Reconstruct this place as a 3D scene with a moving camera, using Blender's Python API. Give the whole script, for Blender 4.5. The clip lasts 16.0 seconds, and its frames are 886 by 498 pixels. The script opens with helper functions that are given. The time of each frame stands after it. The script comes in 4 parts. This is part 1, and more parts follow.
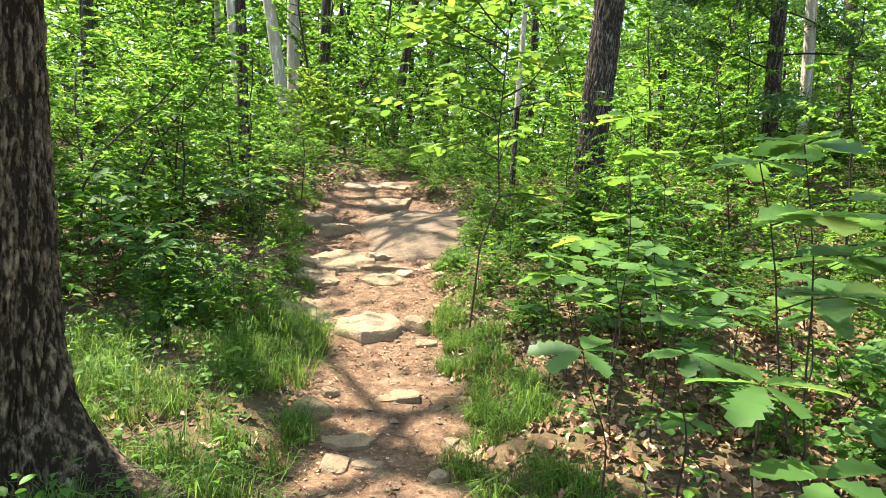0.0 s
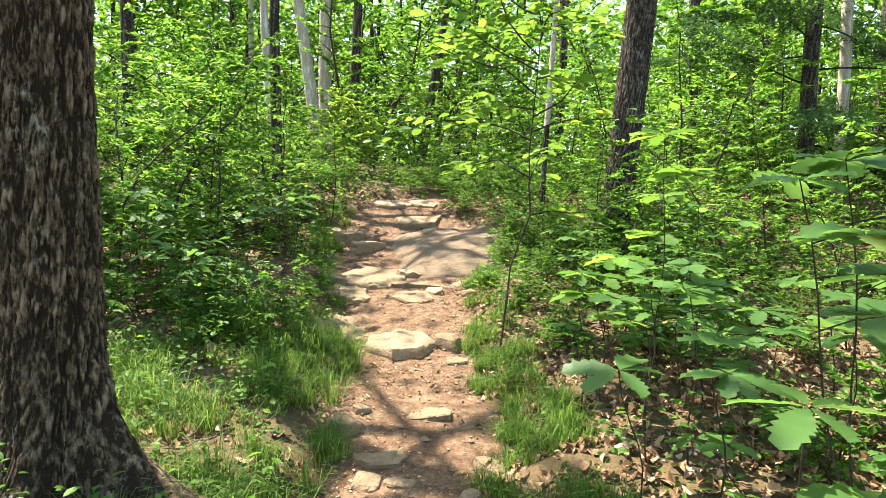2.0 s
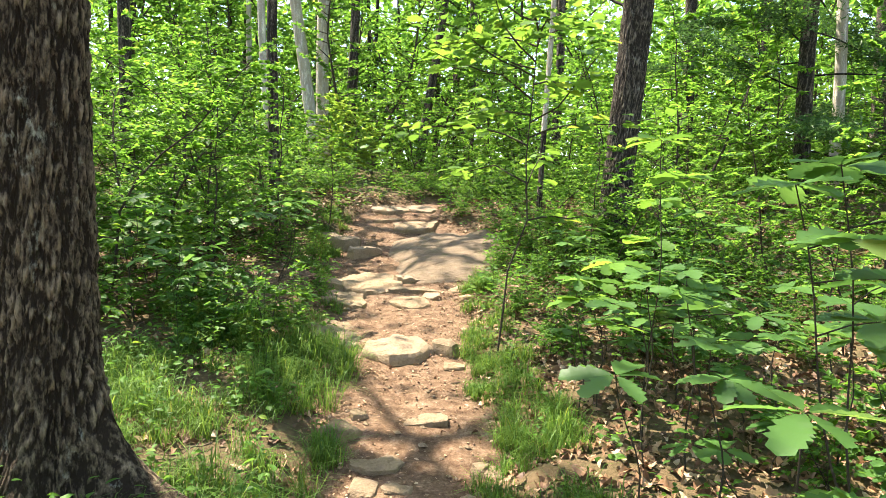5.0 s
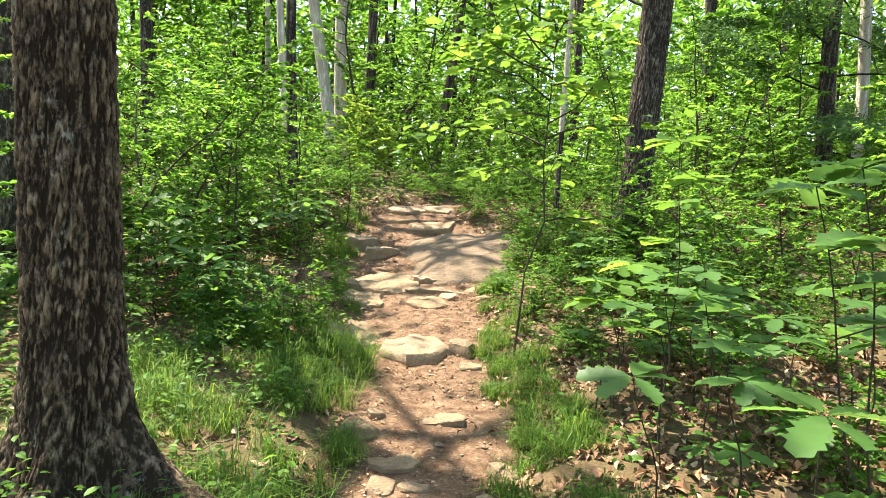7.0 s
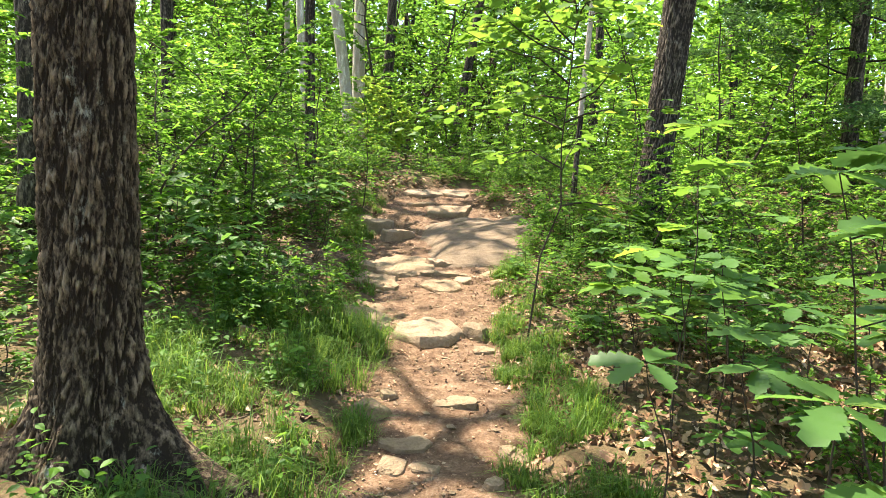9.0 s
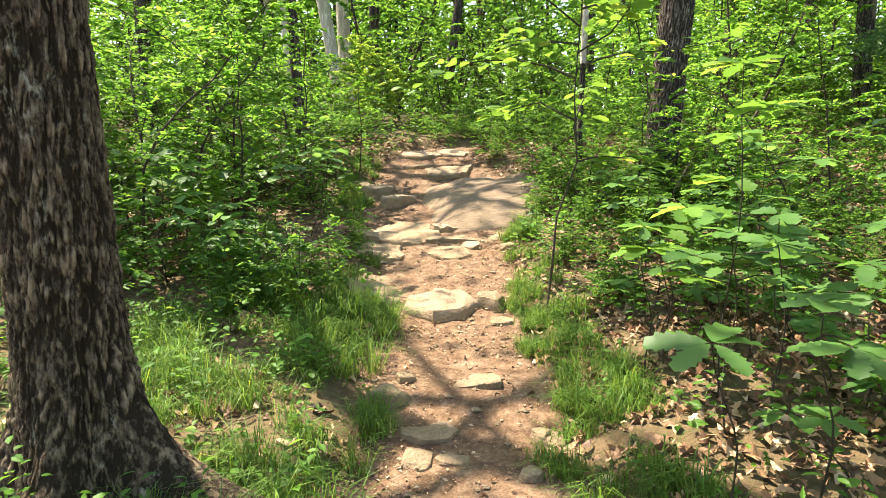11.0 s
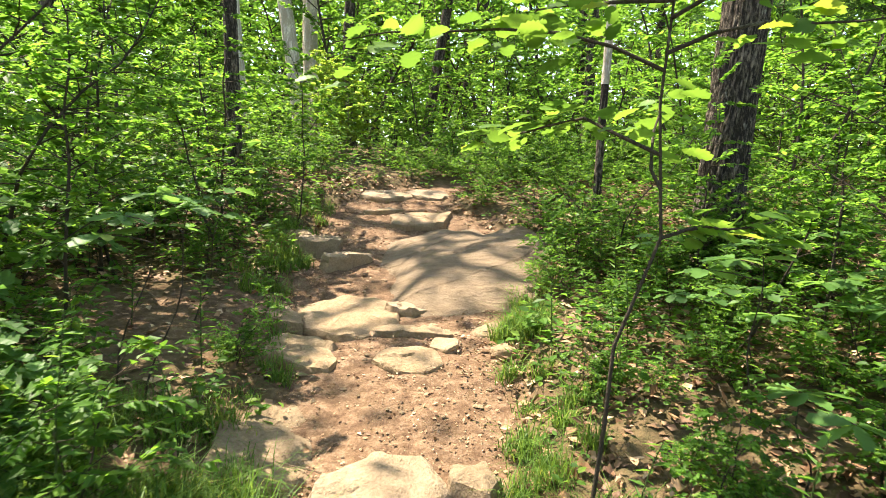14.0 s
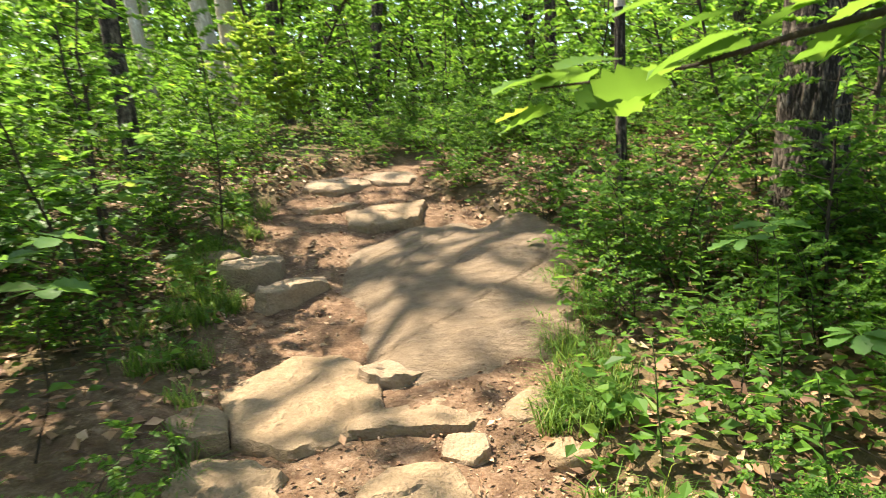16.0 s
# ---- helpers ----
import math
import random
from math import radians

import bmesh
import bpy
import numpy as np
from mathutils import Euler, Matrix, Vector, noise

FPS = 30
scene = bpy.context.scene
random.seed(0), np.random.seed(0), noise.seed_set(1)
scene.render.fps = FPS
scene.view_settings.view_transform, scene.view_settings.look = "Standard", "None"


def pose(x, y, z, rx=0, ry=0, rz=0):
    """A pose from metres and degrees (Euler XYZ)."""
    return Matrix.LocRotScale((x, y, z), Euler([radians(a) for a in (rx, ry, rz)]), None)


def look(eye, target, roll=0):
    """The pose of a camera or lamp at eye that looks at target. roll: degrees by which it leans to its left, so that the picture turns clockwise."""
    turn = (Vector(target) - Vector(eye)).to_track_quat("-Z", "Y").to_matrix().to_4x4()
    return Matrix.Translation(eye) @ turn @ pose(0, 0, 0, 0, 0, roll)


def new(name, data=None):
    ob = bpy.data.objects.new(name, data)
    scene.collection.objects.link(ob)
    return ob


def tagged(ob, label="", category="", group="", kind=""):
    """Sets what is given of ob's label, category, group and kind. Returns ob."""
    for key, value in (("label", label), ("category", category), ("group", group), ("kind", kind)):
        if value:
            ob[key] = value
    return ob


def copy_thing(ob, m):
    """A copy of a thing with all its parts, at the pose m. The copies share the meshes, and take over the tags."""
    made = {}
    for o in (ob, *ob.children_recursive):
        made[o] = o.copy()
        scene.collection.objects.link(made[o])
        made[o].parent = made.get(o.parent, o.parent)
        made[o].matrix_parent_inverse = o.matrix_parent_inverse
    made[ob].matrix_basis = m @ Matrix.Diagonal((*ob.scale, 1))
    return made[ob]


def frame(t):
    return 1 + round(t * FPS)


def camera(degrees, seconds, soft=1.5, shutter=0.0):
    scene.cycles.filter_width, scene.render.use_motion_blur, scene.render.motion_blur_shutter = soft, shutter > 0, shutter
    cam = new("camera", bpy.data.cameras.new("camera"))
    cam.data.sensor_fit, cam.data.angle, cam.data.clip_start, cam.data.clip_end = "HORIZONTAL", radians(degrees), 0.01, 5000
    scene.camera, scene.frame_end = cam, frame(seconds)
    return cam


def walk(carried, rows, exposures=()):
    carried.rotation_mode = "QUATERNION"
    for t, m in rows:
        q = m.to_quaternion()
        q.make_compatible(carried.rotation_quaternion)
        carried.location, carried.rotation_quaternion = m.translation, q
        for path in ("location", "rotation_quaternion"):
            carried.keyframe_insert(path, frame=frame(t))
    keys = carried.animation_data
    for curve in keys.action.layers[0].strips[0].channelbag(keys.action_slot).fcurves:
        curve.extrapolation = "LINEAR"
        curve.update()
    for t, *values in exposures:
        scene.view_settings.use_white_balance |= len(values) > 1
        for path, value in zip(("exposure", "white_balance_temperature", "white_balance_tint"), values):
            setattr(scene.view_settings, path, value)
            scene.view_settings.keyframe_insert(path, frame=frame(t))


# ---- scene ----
# ---------------------------------------------------------------- camera
PATH = [
    (0, (0.0, 0.0, 1.5), (-0.083, 1.987, 1.291), 1.6),
    (0.5, (-0.005, -0.007, 1.504), (-0.1, 1.984, 1.337), 2.6),
    (1, (-0.013, -0.008, 1.5), (-0.15, 1.98, 1.329), 1.6),
    (1.5, (-0.011, -0.013, 1.504), (-0.179, 1.973, 1.334), 0.9),
    (2, (-0.018, -0.011, 1.503), (-0.192, 1.975, 1.346), 1.4),
    (2.5, (-0.013, -0.008, 1.507), (-0.208, 1.978, 1.371), 1.0),
    (3, (-0.021, -0.017, 1.507), (-0.242, 1.967, 1.379), 1.0),
    (3.5, (-0.018, -0.016, 1.501), (-0.237, 1.967, 1.362), 2.2),
    (6, (-0.015, -0.004, 1.503), (-0.159, 1.986, 1.362), 0.8),
    (6.5, (-0.023, -0.014, 1.502), (-0.189, 1.973, 1.353), 1.2),
    (7, (-0.022, -0.028, 1.503), (-0.239, 1.955, 1.364), 1.6),
    (7.5, (-0.024, -0.03, 1.499), (-0.258, 1.951, 1.359), 2.3),
    (8, (-0.02, -0.028, 1.496), (-0.261, 1.952, 1.344), 2.1),
    (8.5, (-0.017, -0.02, 1.494), (-0.272, 1.955, 1.312), 2.4),
    (9, (-0.013, -0.019, 1.496), (-0.28, 1.954, 1.305), 2.4),
    (11.5, (-0.149, 0.463, 1.535), (-0.408, 2.418, 1.203), -1.6),
    (12, (-0.146, 0.714, 1.587), (-0.446, 2.67, 1.292), -0.7),
    (12.5, (-0.179, 1.028, 1.572), (-0.372, 3.004, 1.335), 1.2),
    (13, (-0.269, 1.44, 1.581), (-0.364, 3.43, 1.413), -0.3),
    (13.5, (-0.257, 1.859, 1.598), (-0.461, 3.841, 1.423), -3.0),
    (14, (-0.286, 2.298, 1.563), (-0.476, 4.279, 1.356), 1.3),
    (14.5, (-0.224, 2.713, 1.635), (-0.38, 4.707, 1.585), -4.8),
    (15, (-0.263, 3.054, 1.673), (-0.631, 5.007, 1.447), -3.2),
    (15.5, (-0.449, 3.382, 1.703), (-0.76, 5.348, 1.502), -3.6),
    (16, (-0.559, 3.764, 1.677), (-0.62, 5.737, 1.355), -4.8),
]
EXPOSURES = [(0.0, 2.05, 7000.0, 11.0), (3.5, 2.08, 7100.0, 11.0), (9.0, 2.03, 7200.0, 12.0), (12.5, 2.15, 7500.0, 12.0), (16.0, 1.85, 7500.0, 11.0)]
cam = camera(70.3, 16.0, soft=0.55, shutter=0.25)
walk(cam, [(t, look(eye, target, roll)) for t, eye, target, roll in PATH], EXPOSURES)

# ---------------------------------------------------------------- light
SUN_ELEVATION, SUN_AZIMUTH = radians(62), radians(-60)   # azimuth from +y (ahead) to the right
world = bpy.data.worlds.new("world")
scene.world = world
world.use_nodes = True
wn = world.node_tree.nodes
sky = wn.new("ShaderNodeTexSky")
sky.sky_type = "NISHITA"
sky.sun_disc = False
sky.sun_elevation = SUN_ELEVATION
sky.sun_rotation = SUN_AZIMUTH
wn["Background"].inputs["Strength"].default_value = 0.15
world.node_tree.links.new(sky.outputs["Color"], wn["Background"].inputs["Color"])
sun_data = bpy.data.lights.new("sun", "SUN")
sun_data.energy, sun_data.angle, sun_data.color = 5.0, radians(0.55), (1.0, 0.95, 0.86)
sun = new("sun", sun_data)
toward = Vector((math.sin(SUN_AZIMUTH) * math.cos(SUN_ELEVATION), math.cos(SUN_AZIMUTH) * math.cos(SUN_ELEVATION), math.sin(SUN_ELEVATION)))
sun.matrix_world = look(toward * 60, (0, 0, 0))


# ---------------------------------------------------------------- materials
def material(name):
    m = bpy.data.materials.new(name)
    m.use_nodes = True
    nt = m.node_tree
    return m, nt.nodes, nt.links, nt.nodes["Principled BSDF"]


def node(nodes, kind, **values):
    n = nodes.new(kind)
    for key, value in values.items():
        n.inputs[key].default_value = value
    return n


def ramp(nodes, links, fac, stops):
    r = nodes.new("ShaderNodeValToRGB")
    els = r.color_ramp.elements
    while len(els) < len(stops):
        els.new(0.5)
    for e, (p, c) in zip(els, stops):
        e.position, e.color = p, (*c, 1)
    links.new(fac, r.inputs["Fac"])
    return r


def mix(nodes, links, fac, a, b, blend="MIX"):
    m = nodes.new("ShaderNodeMix")
    m.data_type, m.blend_type = "RGBA", blend
    for socket, value in ((m.inputs["Factor"], fac), (m.inputs["A"], a), (m.inputs["B"], b)):
        if isinstance(value, bpy.types.NodeSocket):
            links.new(value, socket)
        elif isinstance(value, float):
            socket.default_value = value
        else:
            socket.default_value = (*value, 1)
    return m.outputs["Result"]


def coords(nodes, links, scale=(1, 1, 1)):
    tc, mp = nodes.new("ShaderNodeTexCoord"), nodes.new("ShaderNodeMapping")
    mp.inputs["Scale"].default_value = scale
    links.new(tc.outputs["Object"], mp.inputs["Vector"])
    return mp.outputs["Vector"]


def tex(nodes, links, vec, scale, detail=6.0, rough=0.6):
    n = node(nodes, "ShaderNodeTexNoise", Scale=scale, Detail=detail, Roughness=rough)
    links.new(vec, n.inputs["Vector"])
    return n.outputs["Fac"]


def bump(nodes, links, bsdf, height, strength, distance):
    b = node(nodes, "ShaderNodeBump", Strength=strength, Distance=distance)
    links.new(height, b.inputs["Height"])
    links.new(b.outputs["Normal"], bsdf.inputs["Normal"])
    return b


def leaf_material(name, dark, light, rough=0.5, glow=0.5, gain=1.6, shine=0.2):
    """Leaf blades: glossy skin over a blade that lets light through. They vary leaf by leaf."""
    m, n, l, b = material(name)
    geo = n.new("ShaderNodeNewGeometry")
    info = n.new("ShaderNodeObjectInfo")
    add = n.new("ShaderNodeMath")
    add.operation = "ADD"
    l.new(geo.outputs["Random Per Island"], add.inputs[0])
    l.new(info.outputs["Random"], add.inputs[1])
    wrap = n.new("ShaderNodeMath")
    wrap.operation = "FRACT"
    l.new(add.outputs[0], wrap.inputs[0])
    r = ramp(n, l, wrap.outputs[0], [(0.0, dark), (0.55, [(x + y) / 2 for x, y in zip(dark, light)]), (0.93, light), (1.0, (light[0] * 1.5, light[1] * 1.05, light[2]))])
    spots = tex(n, l, coords(n, l), 35.0, 4.0)
    col = mix(n, l, spots, r.outputs["Color"], (0.75, 0.8, 0.7), "MULTIPLY")
    l.new(col, b.inputs["Base Color"])
    b.inputs["Roughness"].default_value = rough
    b.inputs["Specular IOR Level"].default_value = shine
    tr = n.new("ShaderNodeBsdfTranslucent")
    bright = n.new("ShaderNodeMix")
    bright.data_type, bright.blend_type = "RGBA", "MULTIPLY"
    bright.inputs["Factor"].default_value = 1.0
    l.new(r.outputs["Color"], bright.inputs["A"])
    bright.inputs["B"].default_value = (gain * 1.24, gain * 1.08, gain * 0.85, 1)
    l.new(bright.outputs["Result"], tr.inputs["Color"])
    ms = n.new("ShaderNodeMixShader")
    ms.inputs[0].default_value = glow
    l.new(b.outputs[0], ms.inputs[1])
    l.new(tr.outputs[0], ms.inputs[2])
    l.new(ms.outputs[0], n["Material Output"].inputs["Surface"])
    return m


LEAF = leaf_material("leaf_green", (0.040, 0.105, 0.016), (0.105, 0.235, 0.030))
LEAF_OAK = leaf_material("leaf_oak", (0.050, 0.125, 0.028), (0.110, 0.235, 0.055), rough=0.50, shine=0.28, glow=0.45)
LEAF_HERB = leaf_material("leaf_herb", (0.042, 0.11, 0.020), (0.11, 0.24, 0.035))
# yellow-green, with the bush's sunlit brightness put into the colour
LEAF_BUSH = leaf_material("leaf_bush", (0.19, 0.33, 0.055), (0.33, 0.46, 0.10))
LEAF_CANOPY = leaf_material("leaf_canopy", (0.045, 0.115, 0.018), (0.11, 0.24, 0.035), glow=0.58, gain=2.0)
# paler, yellower oak-leaf copy with the sunlit look put into its colour
LEAF_SUN = leaf_material("leaf_sunlit", (0.065, 0.15, 0.024), (0.15, 0.29, 0.045), glow=0.48, gain=1.45)
GRASS = leaf_material("grass_blade", (0.048, 0.112, 0.020), (0.138, 0.238, 0.046), glow=0.40)
NEEDLE = leaf_material("pine_needle", (0.028, 0.075, 0.024), (0.06, 0.14, 0.04), glow=0.3)


def litter_material():
    m, n, l, b = material("dead_leaf")
    geo = n.new("ShaderNodeNewGeometry")
    r = ramp(n, l, geo.outputs["Random Per Island"], [(0.0, (0.11, 0.056, 0.030)), (0.4, (0.27, 0.140, 0.070)), (0.8, (0.44, 0.265, 0.145)), (1.0, (0.56, 0.41, 0.27))])
    l.new(mix(n, l, tex(n, l, coords(n, l), 60.0), r.outputs["Color"], (0.6, 0.55, 0.5), "MULTIPLY"), b.inputs["Base Color"])
    b.inputs["Roughness"].default_value = 0.7
    return m


def ground_material():
    m, n, l, b = material("ground_soil")
    v = coords(n, l)
    att = n.new("ShaderNodeAttribute")
    att.attribute_name = "trail"
    fine, mid, big = tex(n, l, v, 90.0), tex(n, l, v, 16.0), tex(n, l, v, 2.2)
    dirt = ramp(n, l, mid, [(0.28, (0.085, 0.052, 0.033)), (0.5, (0.185, 0.128, 0.085)), (0.72, (0.32, 0.235, 0.165))]).outputs["Color"]
    dirt = mix(n, l, big, dirt, (0.85, 0.72, 0.62), "MULTIPLY")
    grit = ramp(n, l, fine, [(0.42, (0.62, 0.52, 0.45)), (0.6, (1.0, 1.0, 1.0))]).outputs["Color"]
    dirt = mix(n, l, 0.7, dirt, grit, "MULTIPLY")
    vor = node(n, "ShaderNodeTexVoronoi", Scale=26.0)
    l.new(v, vor.inputs["Vector"])
    litter = ramp(n, l, vor.outputs["Distance"], [(0.0, (0.20, 0.125, 0.075)), (0.5, (0.12, 0.07, 0.04)), (0.9, (0.05, 0.033, 0.02))]).outputs["Color"]
    litter = mix(n, l, mid, litter, (0.10, 0.085, 0.04))
    col = mix(n, l, att.outputs["Fac"], litter, dirt)
    l.new(col, b.inputs["Base Color"])
    b.inputs["Roughness"].default_value = 0.95
    b.inputs["Specular IOR Level"].default_value = 0.15
    hs = n.new("ShaderNodeMath")
    hs.operation = "ADD"
    l.new(fine, hs.inputs[0]), l.new(mid, hs.inputs[1])
    bump(n, l, b, hs.outputs[0], 0.7, 0.02)
    return m


def rock_material(name, lo, hi, streak=(1, 1, 1)):
    m, n, l, b = material(name)
    v = coords(n, l, streak)
    info = n.new("ShaderNodeObjectInfo")
    fine, mid, big = tex(n, l, v, 70.0), tex(n, l, v, 11.0, 8.0, 0.65), tex(n, l, v, 2.5)
    col = ramp(n, l, mid, [(0.25, lo), (0.55, [(x + y) / 2 for x, y in zip(lo, hi)]), (0.8, hi)]).outputs["Color"]
    col = mix(n, l, big, col, (0.92, 0.80, 0.66), "MULTIPLY")
    col = mix(n, l, 0.55, col, ramp(n, l, fine, [(0.35, (0.6, 0.57, 0.53)), (0.6, (1, 1, 1))]).outputs["Color"], "MULTIPLY")
    tone = ramp(n, l, info.outputs["Random"], [(0.0, (0.82, 0.80, 0.78)), (1.0, (1.08, 1.02, 0.95))]).outputs["Color"]
    l.new(mix(n, l, 1.0, col, tone, "MULTIPLY"), b.inputs["Base Color"])
    b.inputs["Roughness"].default_value = 0.85
    b.inputs["Specular IOR Level"].default_value = 0.25
    hs = n.new("ShaderNodeMath")
    hs.operation = "MULTIPLY_ADD"
    l.new(mid, hs.inputs[0])
    hs.inputs[1].default_value = 2.0
    l.new(fine, hs.inputs[2])
    bump(n, l, b, hs.outputs[0], 0.8, 0.018)
    return m


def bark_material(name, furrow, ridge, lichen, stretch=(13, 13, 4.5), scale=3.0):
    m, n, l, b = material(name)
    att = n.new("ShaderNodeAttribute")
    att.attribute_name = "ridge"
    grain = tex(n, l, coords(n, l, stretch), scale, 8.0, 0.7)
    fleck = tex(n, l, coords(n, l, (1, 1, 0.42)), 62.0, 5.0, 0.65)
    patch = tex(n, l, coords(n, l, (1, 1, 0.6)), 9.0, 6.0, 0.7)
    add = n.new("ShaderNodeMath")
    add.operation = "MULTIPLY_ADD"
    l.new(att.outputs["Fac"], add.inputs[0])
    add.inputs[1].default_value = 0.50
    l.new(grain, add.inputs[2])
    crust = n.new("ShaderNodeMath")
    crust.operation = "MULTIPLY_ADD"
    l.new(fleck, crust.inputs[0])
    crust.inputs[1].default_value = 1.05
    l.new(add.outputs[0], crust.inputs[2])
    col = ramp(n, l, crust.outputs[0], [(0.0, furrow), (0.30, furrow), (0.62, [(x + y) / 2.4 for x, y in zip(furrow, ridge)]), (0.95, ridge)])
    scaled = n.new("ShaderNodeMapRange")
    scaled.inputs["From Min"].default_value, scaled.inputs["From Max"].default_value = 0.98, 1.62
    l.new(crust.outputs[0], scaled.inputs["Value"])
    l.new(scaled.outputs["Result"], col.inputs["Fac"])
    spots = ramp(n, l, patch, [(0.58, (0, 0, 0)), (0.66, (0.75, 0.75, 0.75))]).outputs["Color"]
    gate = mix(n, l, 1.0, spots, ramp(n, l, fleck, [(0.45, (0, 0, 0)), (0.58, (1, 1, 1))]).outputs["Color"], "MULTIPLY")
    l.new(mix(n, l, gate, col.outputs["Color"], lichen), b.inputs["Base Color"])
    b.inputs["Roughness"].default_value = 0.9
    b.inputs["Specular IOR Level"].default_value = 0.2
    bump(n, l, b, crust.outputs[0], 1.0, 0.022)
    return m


STALK = bark_material("green_stalk", (0.06, 0.09, 0.025), (0.14, 0.19, 0.06), (0.15, 0.18, 0.07))
LITTER = litter_material()
SOIL = ground_material()
ROCK_PALE = rock_material("pale_sandstone", (0.24, 0.192, 0.140), (0.46, 0.38, 0.285))
ROCK = rock_material("sandstone", (0.205, 0.158, 0.105), (0.42, 0.34, 0.242))
BEDROCK = rock_material("bedrock", (0.145, 0.115, 0.084), (0.30, 0.248, 0.188), (1.0, 2.6, 3.0))
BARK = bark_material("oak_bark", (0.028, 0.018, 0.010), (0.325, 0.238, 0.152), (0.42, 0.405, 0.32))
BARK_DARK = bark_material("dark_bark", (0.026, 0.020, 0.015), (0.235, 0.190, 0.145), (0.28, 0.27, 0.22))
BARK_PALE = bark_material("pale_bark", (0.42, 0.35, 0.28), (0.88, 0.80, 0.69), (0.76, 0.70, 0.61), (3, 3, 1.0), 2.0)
TWIG = bark_material("twig_bark", (0.06, 0.047, 0.033), (0.19, 0.15, 0.11), (0.20, 0.19, 0.14))
DRYTWIG = bark_material("dry_twig", (0.16, 0.12, 0.08), (0.38, 0.31, 0.23), (0.3, 0.28, 0.22))

# ---------------------------------------------------------------- the lie of the land
KY = (-300, -60, -6, 0, 3, 4.6, 5.5, 6.5, 7.4, 8.3, 9.4, 12, 16, 30, 60, 500)
KZ = (-2, -2, -0.25, 0.08, 0.25, 0.46, 0.60, 0.72, 0.92, 1.16, 1.42, 1.62, 1.9, 2.7, 3.6, 4.5)
TY = (-300, -6, 2, 3, 4, 5, 6, 7, 8, 9, 9.8, 10.6, 12, 14, 500)
TX = (0.3, 0.3, -0.22, -0.42, -0.55, -0.78, -0.92, -1.0, -1.2, -1.45, -1.3, -0.9, 0.2, 2.2, 3.0)
TW = (0.48, 0.48, 0.48, 0.46, 0.48, 0.55, 0.62, 0.85, 0.85, 0.58, 0.46, 0.22, 0.05, 0.05, 0.05)


def smooth_step(a):
    a = np.clip(a, 0, 1)
    return a * a * (3 - 2 * a)


def wavy(x, y):
    """Gentle unevenness of the ground."""
    return 0.020 * np.sin(2.1 * x + 0.7 * y + 1) * np.sin(1.7 * y - 0.9 * x) + 0.010 * np.sin(5.3 * x + 2 * np.sin(1.3 * y)) * np.sin(4.9 * y + 1.5 * np.sin(2.2 * x))


def off_trail(x, y):
    """Metres beyond the trodden edge, and the side (-1 left, 1 right)."""
    d = x - np.interp(y, TY, TX)
    edge = np.interp(y, TY, TW) + 0.06 * np.sin(6.1 * y + np.sign(d)) + 0.04 * np.sin(14.7 * y + 2 * np.sign(d))
    return np.abs(d) - edge, np.sign(d)


def land(x, y):
    x, y = np.asarray(x, float), np.asarray(y, float)
    a, side = off_trail(x, y)
    a = np.maximum(a, 0)
    z = np.interp(y, KY, KZ) + 0.11 * smooth_step(a / 0.35) + np.where(side < 0, 0.05, 0.02) * np.minimum(a, 8)
    return z + wavy(x, y) * np.where(np.hypot(x, y) < 60, 1, 0)


# ---------------------------------------------------------------- mesh helpers
def fast_mesh(name, verts, faces, mat, smooth=True):
    """A mesh from arrays of vertices and of equal-sided faces."""
    verts, faces = np.asarray(verts, np.float32), np.asarray(faces, np.int32)
    me = bpy.data.meshes.new(name)
    k = faces.shape[1]
    me.vertices.add(len(verts))
    me.vertices.foreach_set("co", verts.ravel())
    me.loops.add(faces.size)
    me.loops.foreach_set("vertex_index", faces.ravel())
    me.polygons.add(len(faces))
    me.polygons.foreach_set("loop_start", np.arange(0, faces.size, k, dtype=np.int32))
    me.update(calc_edges=True)
    me.polygons.foreach_set("use_smooth", np.full(len(faces), smooth))
    me.materials.append(mat)
    return me


def part(name, mesh, parent=None, label=""):
    ob = new(name, mesh)
    if parent:
        ob.parent = parent
    if label:
        ob["label"] = label
    return ob


def thing(name, x, y, label, category, group="", kind="", z=None, rz=0.0):
    """An empty at the base of a thing, standing on the ground."""
    ob = new(name)
    ob.empty_display_size = 0.1
    ob.matrix_basis = pose(x, y, float(land(x, y)) if z is None else z, 0, 0, rz)
    return tagged(ob, label, category, group, kind)


# leaf blades: base at the origin, length along y, face along z
BLADE2 = (np.array([(0, 0, 0), (0.30, 0.45, 0.07), (0, 1, -0.05), (-0.30, 0.45, 0.07)]), np.array([(0, 1, 2), (0, 2, 3)]))
BLADE4 = (np.array([(0, 0, 0), (0.29, 0.40, 0.07), (0, 0.45, 0), (-0.29, 0.40, 0.07), (0, 1, -0.12)]), np.array([(0, 1, 2), (0, 2, 3), (3, 2, 4), (2, 1, 4)]))
OVATE = (np.array([(0, 0, 0), (0.18, 0.17, 0.04), (0, 0.18, 0), (-0.18, 0.17, 0.04), (0.29, 0.43, 0.06), (0, 0.46, -0.01), (-0.29, 0.43, 0.06), (0.19, 0.74, 0.02), (0, 0.76, -0.06), (-0.19, 0.74, 0.02), (0, 1, -0.16)]),
         np.array([(0, 1, 2), (0, 2, 3), (1, 4, 5), (1, 5, 2), (2, 5, 6), (2, 6, 3), (4, 7, 8), (4, 8, 5), (5, 8, 9), (5, 9, 6), (7, 10, 8), (8, 10, 9)]))
